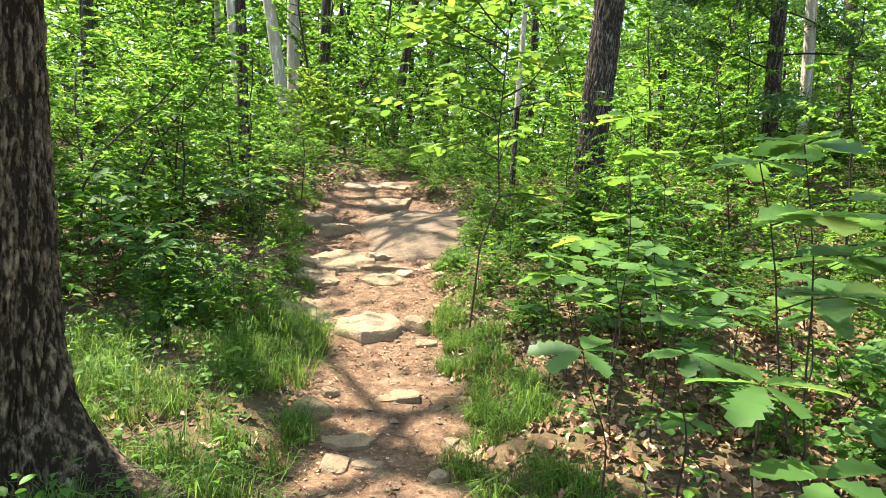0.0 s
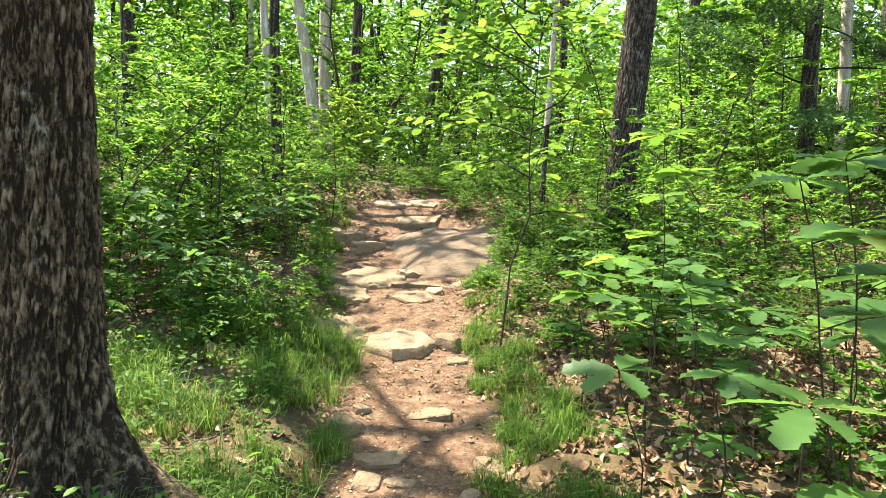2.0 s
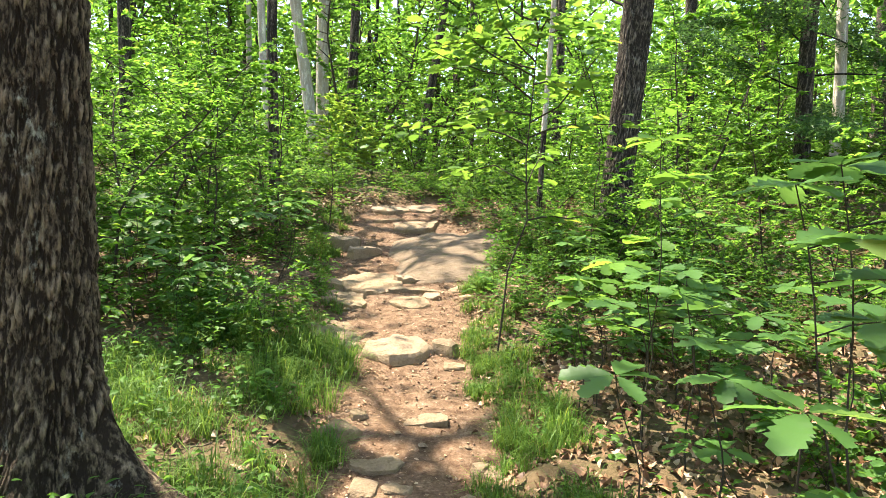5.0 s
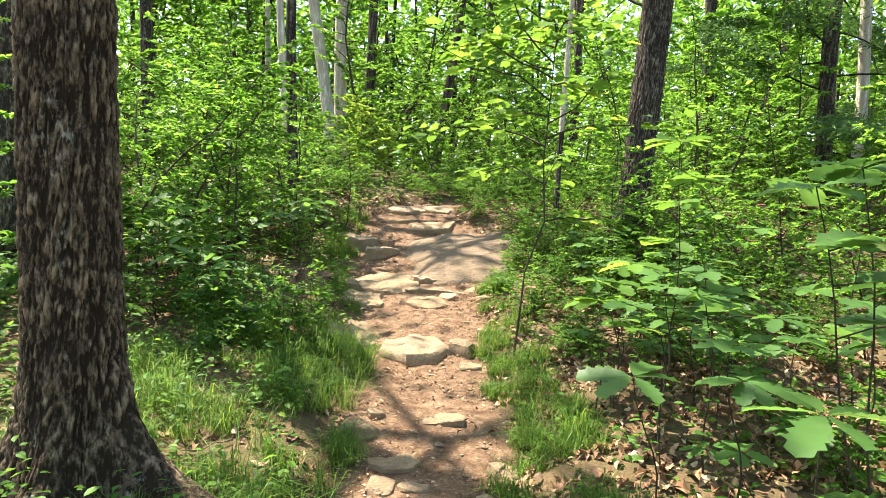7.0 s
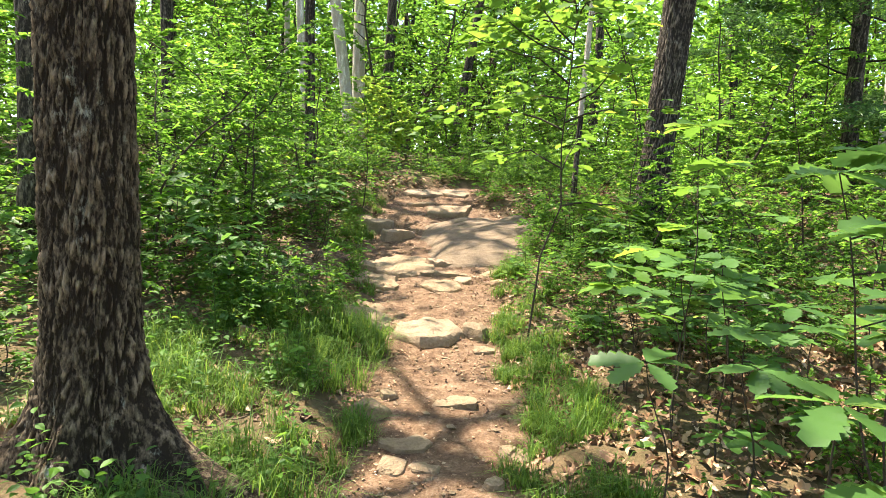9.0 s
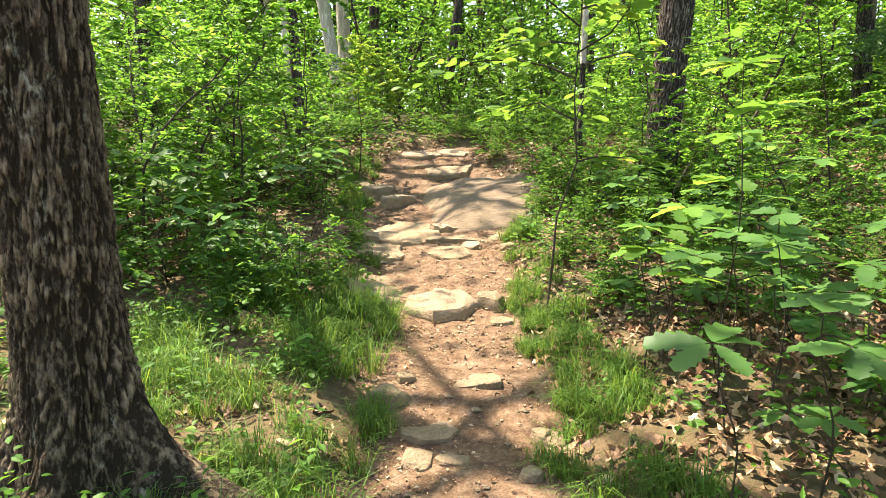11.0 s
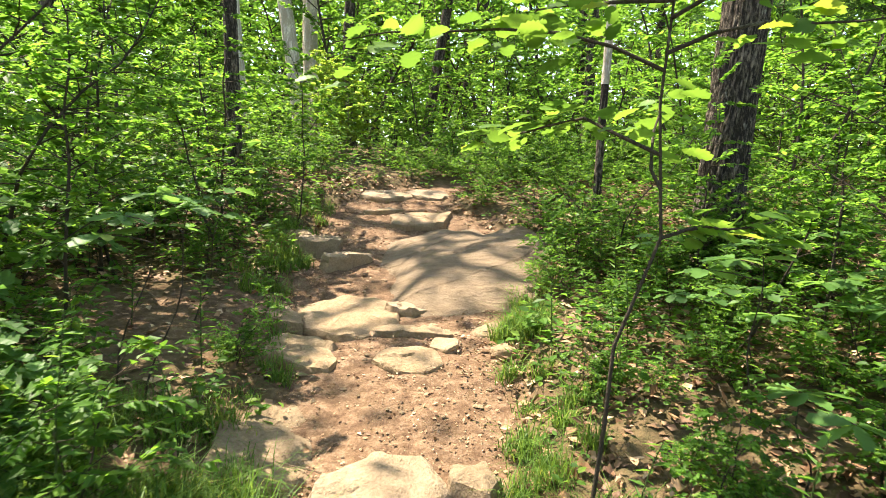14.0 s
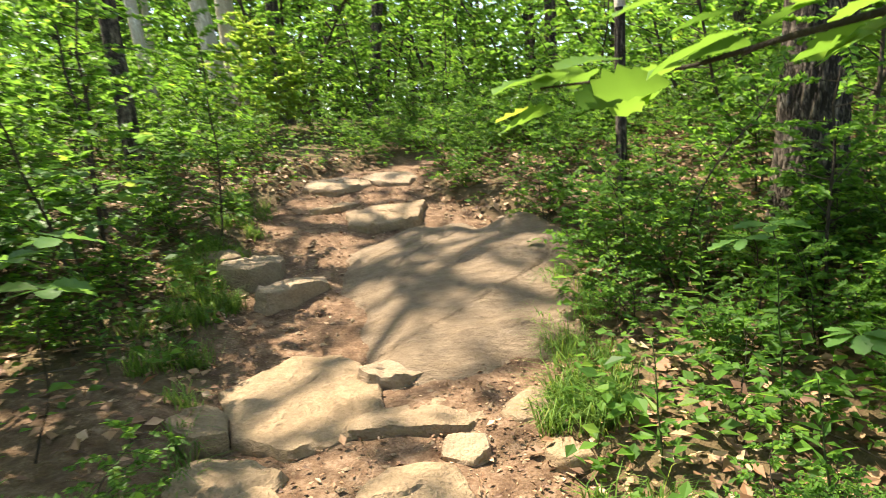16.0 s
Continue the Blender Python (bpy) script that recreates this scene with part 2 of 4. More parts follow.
NARROW = (np.array([(0, 0, 0), (0.12, 0.35, 0.04), (0, 1, -0.12), (-0.12, 0.35, 0.04)]), np.array([(0, 1, 2), (0, 2, 3)]))


def lobed_blade(lobes, width, seed):
    """A large lobed leaf with a folded midrib."""
    rng = random.Random(seed)
    v, f = [], []
    steps = lobes * 2 + 2
    for i in range(steps + 1):
        u = i / steps
        w = width * math.sin(math.pi * min(1, u * 0.86 + 0.07)) ** 0.8 * (0.72 + 0.5 * u)
        if i % 2 == 0 and 0 < i < steps:
            w *= 0.70 + 0.08 * rng.random()
        if i in (0, steps):
            w = 0.012
        w *= 1 + 0.12 * (rng.random() - 0.5)
        z = -0.15 * u * u + 0.02 * (rng.random() - 0.5)
        tipy = u + (0.045 if i % 2 else -0.01)
        v += [(-w, min(tipy, 1.0), z + 0.20 * w + 0.03 * (rng.random() - 0.5)), (0, u, z), (w, min(tipy, 1.0), z + 0.20 * w + 0.03 * (rng.random() - 0.5))]
    for i in range(steps):
        a = 3 * i
        f += [(a, a + 1, a + 4, a + 3), (a + 1, a + 2, a + 5, a + 4)]
    return np.array(v), np.array(f)


def unit(a):
    return a / np.maximum(np.linalg.norm(a, axis=-1, keepdims=True), 1e-9)


def spread_blades(blade, at, along, up, size):
    """Many leaf blades as arrays of vertices and faces."""
    tv, tf = blade
    along = unit(along)
    side = unit(np.cross(along, up))
    face = np.cross(side, along)
    size = np.asarray(size)[:, None, None]
    v = at[:, None, :] + size * (tv[None, :, 0:1] * side[:, None] + tv[None, :, 1:2] * along[:, None] + tv[None, :, 2:3] * face[:, None])
    f = tf[None] + (np.arange(len(at)) * len(tv))[:, None, None]
    return v.reshape(-1, 3), f.reshape(-1, tf.shape[1])


def tube(points, radii, sides=6):
    pts = np.asarray(points, float)
    tang = unit(np.gradient(pts, axis=0))
    ref = np.where(np.abs(tang[:, 2:3]) > 0.9, np.array([[1.0, 0, 0]]), np.array([[0, 0, 1.0]]))
    a = unit(np.cross(tang, ref))
    b = np.cross(tang, a)
    th = np.linspace(0, 2 * np.pi, sides, endpoint=False)
    ring = np.cos(th)[None, :, None] * a[:, None] + np.sin(th)[None, :, None] * b[:, None]
    v = (pts[:, None] + np.asarray(radii)[:, None, None] * ring).reshape(-1, 3)
    i, j = np.meshgrid(np.arange(len(pts) - 1), np.arange(sides), indexing="ij")
    k = (j + 1) % sides
    f = np.stack([i * sides + j, i * sides + k, (i + 1) * sides + k, (i + 1) * sides + j], -1).reshape(-1, 4)
    return v, f


def joined(pieces):
    vs, fs, n = [], [], 0
    for v, f in pieces:
        vs.append(v), fs.append(np.asarray(f) + n)
        n += len(v)
    return np.concatenate(vs), np.concatenate(fs)


def limb(rng, start, way, length, droop, steps=6, wander=0.18):
    """A wandering line of points."""
    p, d = np.array(start, float), unit(np.array(way, float))
    out = [p.copy()]
    for _ in range(steps):
        d = unit(d + rng.normal(0, wander, 3) + np.array([0, 0, droop]))
        p = p + d * length / steps
        out.append(p.copy())
    return np.array(out)


def leafy_plant(rng, height, reach, branches, per_branch, leaf, blade, lean=0.2, droop=-0.05, low=0.25, stems=1, thick=0.012, flat=0.35):
    """Stems and side branches with leaves held nearly level along them."""
    tubes, twigs, at, along, up = [], [], [], [], []
    for s in range(stems):
        turn = rng.uniform(0, 6.28)
        way = np.array([math.cos(turn) * lean * (1 + s), math.sin(turn) * lean * (1 + s), 1])
        h = height * (1 if s == 0 else rng.uniform(0.55, 0.95))
        line = limb(rng, (0, 0, -0.05), way, h, 0.03, 9, 0.15)
        tubes.append(tube(line, np.linspace(thick, thick * 0.25, len(line)), 5))
        for b in range(branches):
            u = low + (1 - low) * (b + rng.uniform(0, 0.8)) / branches
            i = min(int(u * (len(line) - 1)), len(line) - 2)
            start = line[i] + (line[i + 1] - line[i]) * (u * (len(line) - 1) - i)
            az = 2.4 * b + rng.uniform(-0.5, 0.5)
            way = (math.cos(az), math.sin(az), rng.uniform(0.15, 0.6))
            r = reach * (1.15 - 0.75 * u) * rng.uniform(0.6, 1.15)
            br = limb(rng, start, way, r, droop, 5, 0.15)
            twigs.append(tube(br, np.linspace(thick * 0.4, thick * 0.12, len(br)), 3))
            t = np.sort(rng.uniform(0.2, 1.0, per_branch))
            pos = np.stack([np.interp(t * 5, range(6), br[:, k]) for k in range(3)], -1)
            main = unit(br[-1] - br[0])
            sgn = np.where(np.arange(per_branch) % 2, 1.0, -1.0)[:, None]
            side = unit(np.cross(main, (0, 0, 1)))
            d = main * rng.uniform(0.3, 1.0, (per_branch, 1)) + side * sgn * rng.uniform(0.4, 1.1, (per_branch, 1)) + np.array([0, 0, -0.15])
            d = d + rng.normal(0, 0.22, (per_branch, 3))
            at.append(pos), along.append(d)
            up.append(np.array([0, 0, 1.0]) + rng.normal(0, flat, (per_branch, 3)))
    at, along, up = (np.concatenate(a) for a in (at, along, up))
    size = leaf * rng.uniform(0.6, 1.25, len(at))
    return joined(tubes), joined(twigs), spread_blades(blade, at, along, up, size)


# ---------------------------------------------------------------- ground
def spaced(lo, hi, step, far_lo, far_hi, grow=1.22):
    mid = list(np.arange(lo, hi + 1e-6, step))
    right, left, s = [hi], [lo], step
    while right[-1] < far_hi or left[-1] > far_lo:
        s *= grow
        if right[-1] < far_hi:
            right.append(right[-1] + s)
        if left[-1] > far_lo:
            left.append(left[-1] - s)
    return np.array(left[:0:-1] + mid + right[1:])


def build_ground():
    xs, ys = spaced(-2.8, 1.4, 0.035, -500, 500), spaced(1.0, 10.5, 0.04, -300, 700)
    gx, gy = np.meshgrid(xs, ys)
    z = land(gx, gy)
    a, _ = off_trail(gx, gy)
    trod = 1 - smooth_step((a + 0.08) / 0.28)
    trod = np.maximum(trod, 0.8 * smooth_step(1.6 - 1.3 * (((gx + 2.15) / 0.75) ** 2 + ((gy - 5.75) / 0.62) ** 2)))
    grit = np.array([noise.noise((x * 7, y * 7, 0)) + 0.5 * noise.noise((x * 19, y * 19, 3)) for x, y in zip(gx.ravel(), gy.ravel())]).reshape(gx.shape)
    near = (np.abs(gx) < 5) & (gy > -2) & (gy < 14)
    z = z + np.where(near, 0.016 * grit, 0)
    v = np.stack([gx, gy, z], -1).reshape(-1, 3)
    nx = len(xs)
    i, j = np.meshgrid(np.arange(len(ys) - 1), np.arange(nx - 1), indexing="ij")
    f = np.stack([i * nx + j, i * nx + j + 1, (i + 1) * nx + j + 1, (i + 1) * nx + j], -1).reshape(-1, 4)
    me = fast_mesh("ground", v, f, SOIL)
    me.attributes.new("trail", "FLOAT", "POINT").data.foreach_set("value", np.clip(trod + 0.25 * grit * (trod > 0.02), 0, 1).ravel().astype(np.float32))
    tagged(part("ground", me), "brown dirt trail through a leaf-littered forest floor", "ground", kind="structure")


build_ground()


# ---------------------------------------------------------------- stones of the trail
def stone(name, x, y, size, rz, label, seed, tilt=(0, 0), sink=0.35, corners=8, mat=None, z=None, group=""):
    """A broken, weathered slab or block: jagged outline, layered sides, uneven top, partly sunk into the soil."""
    r = random.Random(seed * 13 + 5)
    off = Vector((seed * 7.3, seed * 3.1, seed * 1.7))
    slab = "slab" in name
    turns = [2 * math.pi * (k + r.uniform(-0.34, 0.34)) / corners for k in range(corners)]
    ring = []
    for a in turns:
        c, q = math.cos(a), math.sin(a)
        rad = r.uniform(0.80, 1.14) / (abs(c) ** 3 + abs(q) ** 3) ** (1 / 3)
        ring.append(Vector((c * rad * size[0] / 2, q * rad * size[1] / 2, 0)))
    span = max(size[0], size[1])
    sides = 12 * max(3, min(8, int(span / 0.09)))
    outline = []
    for k in range(sides):
        u = corners * k / sides
        p = ring[int(u)].lerp(ring[(int(u) + 1) % corners], u % 1)
        n2 = noise.noise(p * 9 + off) * 0.055 + noise.noise(p * 28 + off) * 0.022
        outline.append(p * (1 + n2))
    slope = (r.uniform(-0.10, 0.10), r.uniform(-0.10, 0.10))
    edge = 0.95 if slab else 0.90
    levels = [(-0.5, 1.02), (-0.15, 1.03), (0.08, 0.995), (0.16, 1.015), (0.34, 1.0), (0.44, (1 + edge) / 2 + 0.012), (0.49, edge)]
    levels += [(0.5, edge * w) for w in (0.86, 0.72, 0.58, 0.44, 0.30, 0.16, 0.05)]
    v, f = [], []
    dome = 0.04 if slab else 0.10
    for lift, inset in levels:
        for p in outline:
            q = p * inset
            h = size[2] * (lift + (dome * (1 - (inset / edge) ** 2) if inset <= edge else 0))
            h += slope[0] * q.x + slope[1] * q.y
            if inset <= edge:
                step = noise.noise(Vector((q.x * 4 + q.y * 2, q.y * 7, 2)) + off)
                h += 0.012 * (1 if step > 0.08 else 0) * min(1, size[2] / 0.12) + 0.016 * noise.noise(q * 8 + off) + 0.004 * noise.noise(q * 37 + off)
            jag = noise.noise_vector(Vector((q.x * 14, q.y * 14, h * 60)) + off) * (0.007 if inset > edge else 0.002)
            v.append((q.x + jag.x, q.y + jag.y, h))
    for a in range(len(levels) - 1):
        for k in range(sides):
            m = (k + 1) % sides
            f.append((a * sides + k, a * sides + m, (a + 1) * sides + m, (a + 1) * sides + k))
    f.append([(len(levels) - 1) * sides + k for k in range(sides)])
    me = bpy.data.meshes.new(name)
    me.from_pydata(v, [], f)
    me.polygons.foreach_set("use_smooth", np.full(len(me.polygons), True))
    me.set_sharp_from_angle(angle=radians(32))
    me.materials.append(mat or ROCK)
    ob = new(name, me)
    base = float(land(x, y)) if z is None else z
    ob.matrix_basis = pose(x, y, base + size[2] * (0.5 - min(0.88, sink + (0.40 if slab else 0.36))), tilt[0], tilt[1], rz)
    return tagged(ob, label, "stone", group or "stones in the trail")


STONES = [
    # name, x, y, (length, width, height), turn, tilt, sink, label
    ("stone_slab", -0.54, 2.93, (0.30, 0.20, 0.10), 12, (0, 0), 0.50, "flat tan stone slab set in the dirt trail"),
    ("stone", -0.58, 2.72, (0.15, 0.17, 0.09), 70, (0, 0), 0.55, "small tan stone beside a flat slab"),
    ("stone", -0.42, 2.72, (0.11, 0.18, 0.09), 85, (0, 0), 0.55, "small tan stone beside a flat slab"),
    ("stone_block", -0.80, 3.17, (0.23, 0.22, 0.20), 6, (0, 4), 0.35, "square grey stone block at the trail edge"),
    ("stone", -0.75, 3.40, (0.12, 0.10, 0.10), 30, (0, 0), 0.35, "small grey stone on the trail edge"),
    ("stone_slab", -0.37, 3.40, (0.26, 0.17, 0.09), 14, (0, -3), 0.40, "thin tan stone slab in the trail"),
    ("stone_step", -0.71, 4.40, (0.52, 0.48, 0.22), 4, (5, 0), 0.42, "pale rounded boulder forming a step across the trail"),
    ("stone_block", -0.36, 4.50, (0.24, 0.28, 0.22), -6, (0, 0), 0.36, "squared tan stone beside the trail step"),
    ("stone", -0.27, 4.20, (0.19, 0.13, 0.08), 30, (0, 0), 0.45, "small flat stone in front of the trail step"),
    ("stone_slab", -1.24, 4.66, (0.44, 0.78, 0.16), 22, (5, 9), 0.36, "broad flat tan slab bedded in the trail bank"),
    ("stone", -1.42, 5.66, (0.42, 0.36, 0.18), -30, (8, 8), 0.44, "rounded tan stone at the trail edge"),
    ("stone", -0.78, 5.54, (0.40, 0.32, 0.14), 6, (6, 0), 0.42, "low rounded tan stone in the trail"),
    ("stone_slab", -0.60, 5.79, (0.19, 0.17, 0.05), -10, (10, -4), 0.0, "small pale loose flat stone in the trail"),
    ("stone_slab", -1.27, 6.24, (0.68, 0.80, 0.20), 24, (7, -2), 0.36, "large flat brown slab ledge across the trail"),
    ("stone_slab", -0.85, 6.36, (0.36, 0.22, 0.15), 26, (4, 0), 0.34, "pale split slab beside the ledge"),
    ("stone_slab", -1.60, 5.97, (0.26, 0.24, 0.16), -10, (6, 6), 0.32, "grey stone half buried in the trail bank"),
    ("stone_slab", -1.09, 8.44, (0.62, 0.52, 0.16), 6, (8, 0), 0.34, "flat grey slab above the bedrock"),
    ("stone_slab", -1.84, 7.52, (0.40, 0.32, 0.18), 14, (3, 8), 0.0, "pale squared stone leaning on the bank"),
    ("stone_slab", -1.53, 7.26, (0.52, 0.24, 0.14), 50, (3, 8), 0.12, "pale flat stone below the bank"),
    ("stone", -2.12, 7.72, (0.34, 0.22, 0.17), -20, (0, 0), 0.3, "dark grey stone half hidden in the undergrowth"),
    # these two slabs get the pale rock colour to look sunlit
    ("stone_slab", -1.60, 9.30, (0.70, 0.62, 0.12), 14, (9, 0), 0.44, "stone slab at the top of the trail, coloured sunlit-pale"),
    ("stone_slab", -1.12, 9.40, (0.50, 0.46, 0.12), -8, (9, 0), 0.44, "stone slab at the top of the trail, coloured sunlit-pale"),
    ("stone_slab", -1.55, 8.72, (0.46, 0.22, 0.12), 10, (4, 0), 0.45, "worn tan slab on the upper trail"),
    ("stone", -0.02, 2.92, (0.14, 0.22, 0.12), 20, (0, 0), 0.5, "brown stone in the grassy trail edge"),
    ("stone", -0.10, 2.62, (0.12, 0.09, 0.06), 50, (0, 0), 0.4, "small pale stone at the trail edge"),
    ("stone", -0.26, 5.70, (0.14, 0.20, 0.10), 12, (0, -6), 0.5, "grey stone at the grassy trail edge"),
    ("stone_slab", -1.34, 5.56, (0.46, 0.30, 0.14), -32, (5, 8), 0.40, "flat brown slab bedded at the trail edge"),
    ("stone_slab", -0.74, 6.02, (0.60, 0.26, 0.12), 4, (6, 0), 0.60, "low sandy ledge across the trail"),
    ("stone", -0.34, 6.02, (0.26, 0.18, 0.12), 40, (4, -6), 0.45, "tan stone below the bedrock"),
    ("stone", -1.18, 3.55, (0.14, 0.10, 0.08), 10, (0, 0), 0.4, "small tan stone in the grass"),
    ("stone", -0.98, 2.62, (0.16, 0.14, 0.10), 10, (0, 0), 0.4, "small tan stone at the trail edge"),
]
for i, (name, x, y, size, rz, tilt, sink, label) in enumerate(STONES):
    stone(name, x, y, size, rz, label, i + 3, tilt, sink, corners=5 if "block" in name else 7, mat=ROCK_PALE if "pale" in label else None)


def bedrock(x0=-0.62, y0=7.22, hx=0.76, hy=1.12):
    """The sloping bedrock hump: layered rock that rises out of the trail, cracked along its bedding."""
    n = 150
    u, w = np.meshgrid(np.linspace(-1, 1, n), np.linspace(-1, 1, n))
    th, rad = np.arctan2(w, u), np.maximum(np.abs(u), np.abs(w))
    k = rad / np.maximum((np.abs(u) ** 3 + np.abs(w) ** 3) ** (1 / 3), 1e-6)
    edge = 1 + 0.08 * np.sin(3 * th + 1) + 0.06 * np.sin(5 * th) + 0.04 * np.sin(11 * th)
    x, y = x0 + hx * u * k * edge - 0.18 * w * hx, y0 + hy * w * k * edge + 0.10 * u
    rise = 1 - rad ** 3.2
    tilt = 0.055 * (u + 0.9 * w * 0.6)
    fine = np.array([noise.noise((a * 2.2 + b, b * 5, 1)) + 0.4 * noise.noise((a * 9, b * 15, 2)) + 0.16 * noise.noise((a * 26 + b * 20, b * 48 - a * 30, 2)) for a, b in zip(x.ravel(), y.ravel())]).reshape(x.shape)
    ribs = np.array([abs(noise.noise((0.55 * (a + b), 2.3 * (b - 0.8 * a), 4))) for a, b in zip(x.ravel(), y.ravel())]).reshape(x.shape)
    layers = 0.022 * np.maximum(0.05 - ribs, 0) / 0.05 + 0.03 * ribs
    z = land(x, y) - 0.10 + 0.24 * rise + tilt * rise + 0.014 * fine - layers * rise
    v = np.stack([x, y, z], -1).reshape(-1, 3)
    i, j = np.meshgrid(np.arange(n - 1), np.arange(n - 1), indexing="ij")
    f = np.stack([i * n + j, i * n + j + 1, (i + 1) * n + j + 1, (i + 1) * n + j], -1).reshape(-1, 4)
    me = fast_mesh("bedrock", v, f, BEDROCK)
    me.set_sharp_from_angle(angle=radians(35))
    tagged(part("bedrock", me), "broad grey bedrock hump layered and worn in the trail", "rock")


bedrock()


# ---------------------------------------------------------------- trees
def trunk_mesh(name, height, r0, r1, lean, mat, seed, sides=28, rings=60, flare=0.5, relief=0.05, roots=(), start=-0.25, furrows=9):
    """A tapered, slightly bent trunk with furrowed bark and a flared foot; roots: (azimuth, reach, strength)."""
    th = np.linspace(0, 2 * np.pi, sides, endpoint=False)
    hs = start + (height - start) * np.linspace(0, 1, rings) ** 2.2
    v, ridge = [], []
    for h in hs:
        u = max(h, 0) / height
        cx, cy = lean[0] * h + 0.04 * math.sin(h * 0.8 + seed), lean[1] * h + 0.04 * math.cos(h * 0.7 + seed)
        for a in th:
            r = r0 + (r1 - r0) * u
            r *= 1 + flare * math.exp(-max(h, 0) / (r0 * 1.5)) * (0.75 + 0.25 * math.sin(4 * a + seed))
            for az, reach, power in roots:
                d = math.atan2(math.sin(a - az), math.cos(a - az))
                r += reach * math.exp(-(d / 0.34) ** 2) * math.exp(-max(h, 0) / power) if h < 1.2 else 0
            w = 0.6 * noise.noise(Vector((math.cos(a) * 5, math.sin(a) * 5, h * 9 + seed))) + 0.25 * noise.noise(Vector((math.cos(a) * 14, math.sin(a) * 14, h * 22)))
            c = Vector((math.cos(a + w * 0.14) * furrows * 0.36, math.sin(a + w * 0.14) * furrows * 0.36, h * 13.0 + 1.2 * w + seed))
            near = noise.voronoi(c)[0]
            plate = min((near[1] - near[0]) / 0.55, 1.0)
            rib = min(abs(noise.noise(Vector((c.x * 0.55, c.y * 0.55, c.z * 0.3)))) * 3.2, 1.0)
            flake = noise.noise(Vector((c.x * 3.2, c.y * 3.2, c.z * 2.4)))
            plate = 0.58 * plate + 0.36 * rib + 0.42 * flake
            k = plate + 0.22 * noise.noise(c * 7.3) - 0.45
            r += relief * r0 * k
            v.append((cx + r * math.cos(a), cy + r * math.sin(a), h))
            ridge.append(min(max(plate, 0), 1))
    i, j = np.meshgrid(np.arange(rings - 1), np.arange(sides), indexing="ij")
    k = (j + 1) % sides
    f = np.stack([i * sides + j, i * sides + k, (i + 1) * sides + k, (i + 1) * sides + j], -1).reshape(-1, 4)
    me = fast_mesh(name, v, f, mat)
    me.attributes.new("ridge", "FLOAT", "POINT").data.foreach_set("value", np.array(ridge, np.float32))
    return me


def crown_meshes(seed, low, high, reach, clumps, per, leaf, lean=(0, 0), mat=None, bark=None, blade=BLADE2):
    """Limbs that leave the upper trunk, and leaf sprays about their ends, with gaps between."""
    rng = np.random.default_rng(seed)
    tubes, at = [], []
    limbs = 11
    for b in range(limbs):
        h = low + (high - low) * 0.75 * b / limbs
        az = 2.4 * b + rng.uniform(-0.4, 0.4)
        L = reach * rng.uniform(0.7, 1.15) * (1.0 - 0.45 * b / limbs)
        line = limb(rng, (lean[0] * h, lean[1] * h, h), (math.cos(az), math.sin(az), rng.uniform(0.25, 0.8)), L, 0.01, 7, 0.16)
        tubes.append(tube(line, np.linspace(0.06, 0.012, 8), 5))
        for c in range(clumps // limbs):
            t = rng.uniform(0.35, 1.0) * 7
            p = np.array([np.interp(t, range(8), line[:, k]) for k in range(3)]) + rng.normal(0, 0.45, 3) * (1, 1, 0.6)
            at.append(p)
    at = np.array(at)
    pos = np.repeat(at, per, 0) + rng.normal(0, 0.26, (len(at) * per, 3)) * (1, 1, 0.45)
    n = len(pos)
    along = rng.normal(0, 1, (n, 3)) * (1, 1, 0.4) + (0, 0, -0.2)
    up = np.array([0, 0, 1.0]) + rng.normal(0, 0.45, (n, 3))
    v, f = spread_blades(blade, pos, along, up, leaf * rng.uniform(0.6, 1.3, n))
    tv, tf = joined(tubes)
    return fast_mesh("limbs", tv, tf, bark or BARK_DARK), fast_mesh("crown", v, f, mat or LEAF_CANOPY, smooth=False)


CROWNS = [crown_meshes(s, 6.0, 13.0, 4.2, 77, (16, 6, 3, 18)[s], 0.20) for s in range(4)]


def tree(x, y, name, label, height, r0, r1, lean, mat, seed, crown=None, group="", crown_turn=0.0, **shape):
    t = thing(name, x, y, label, "tree", group)
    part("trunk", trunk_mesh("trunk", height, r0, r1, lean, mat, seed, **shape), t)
    if crown is not None:
        limbs, leaves = CROWNS[crown]
        for nm, me in (("limb", limbs), ("crown", leaves)):
            o = tagged(part(nm, me, t), kind="stuff")
            o.matrix_basis = pose(lean[0] * 8, lean[1] * 8, 0, 0, 0, crown_turn)
    return t


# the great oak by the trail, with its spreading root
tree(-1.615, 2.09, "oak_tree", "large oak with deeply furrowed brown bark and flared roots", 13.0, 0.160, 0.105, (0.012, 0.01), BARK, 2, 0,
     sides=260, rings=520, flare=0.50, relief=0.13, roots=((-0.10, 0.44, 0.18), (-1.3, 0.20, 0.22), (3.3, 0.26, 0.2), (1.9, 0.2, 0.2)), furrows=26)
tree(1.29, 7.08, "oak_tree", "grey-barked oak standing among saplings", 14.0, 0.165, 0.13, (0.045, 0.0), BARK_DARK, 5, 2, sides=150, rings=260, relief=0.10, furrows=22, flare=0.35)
tree(-4.08, 13.8, "dead_tree", "pale leaning dead trunk with peeling bark", 8.0, 0.14, 0.10, (-0.125, 0.02), BARK_PALE, 7, None, sides=32, rings=70, relief=0.05, flare=0.2)
tree(-4.09, 14.6, "dead_tree", "pale upright dead trunk with weathered bark", 10.0, 0.155, 0.10, (-0.012, 0.0), BARK_PALE, 9, None, sides=32, rings=70, relief=0.05, flare=0.25)
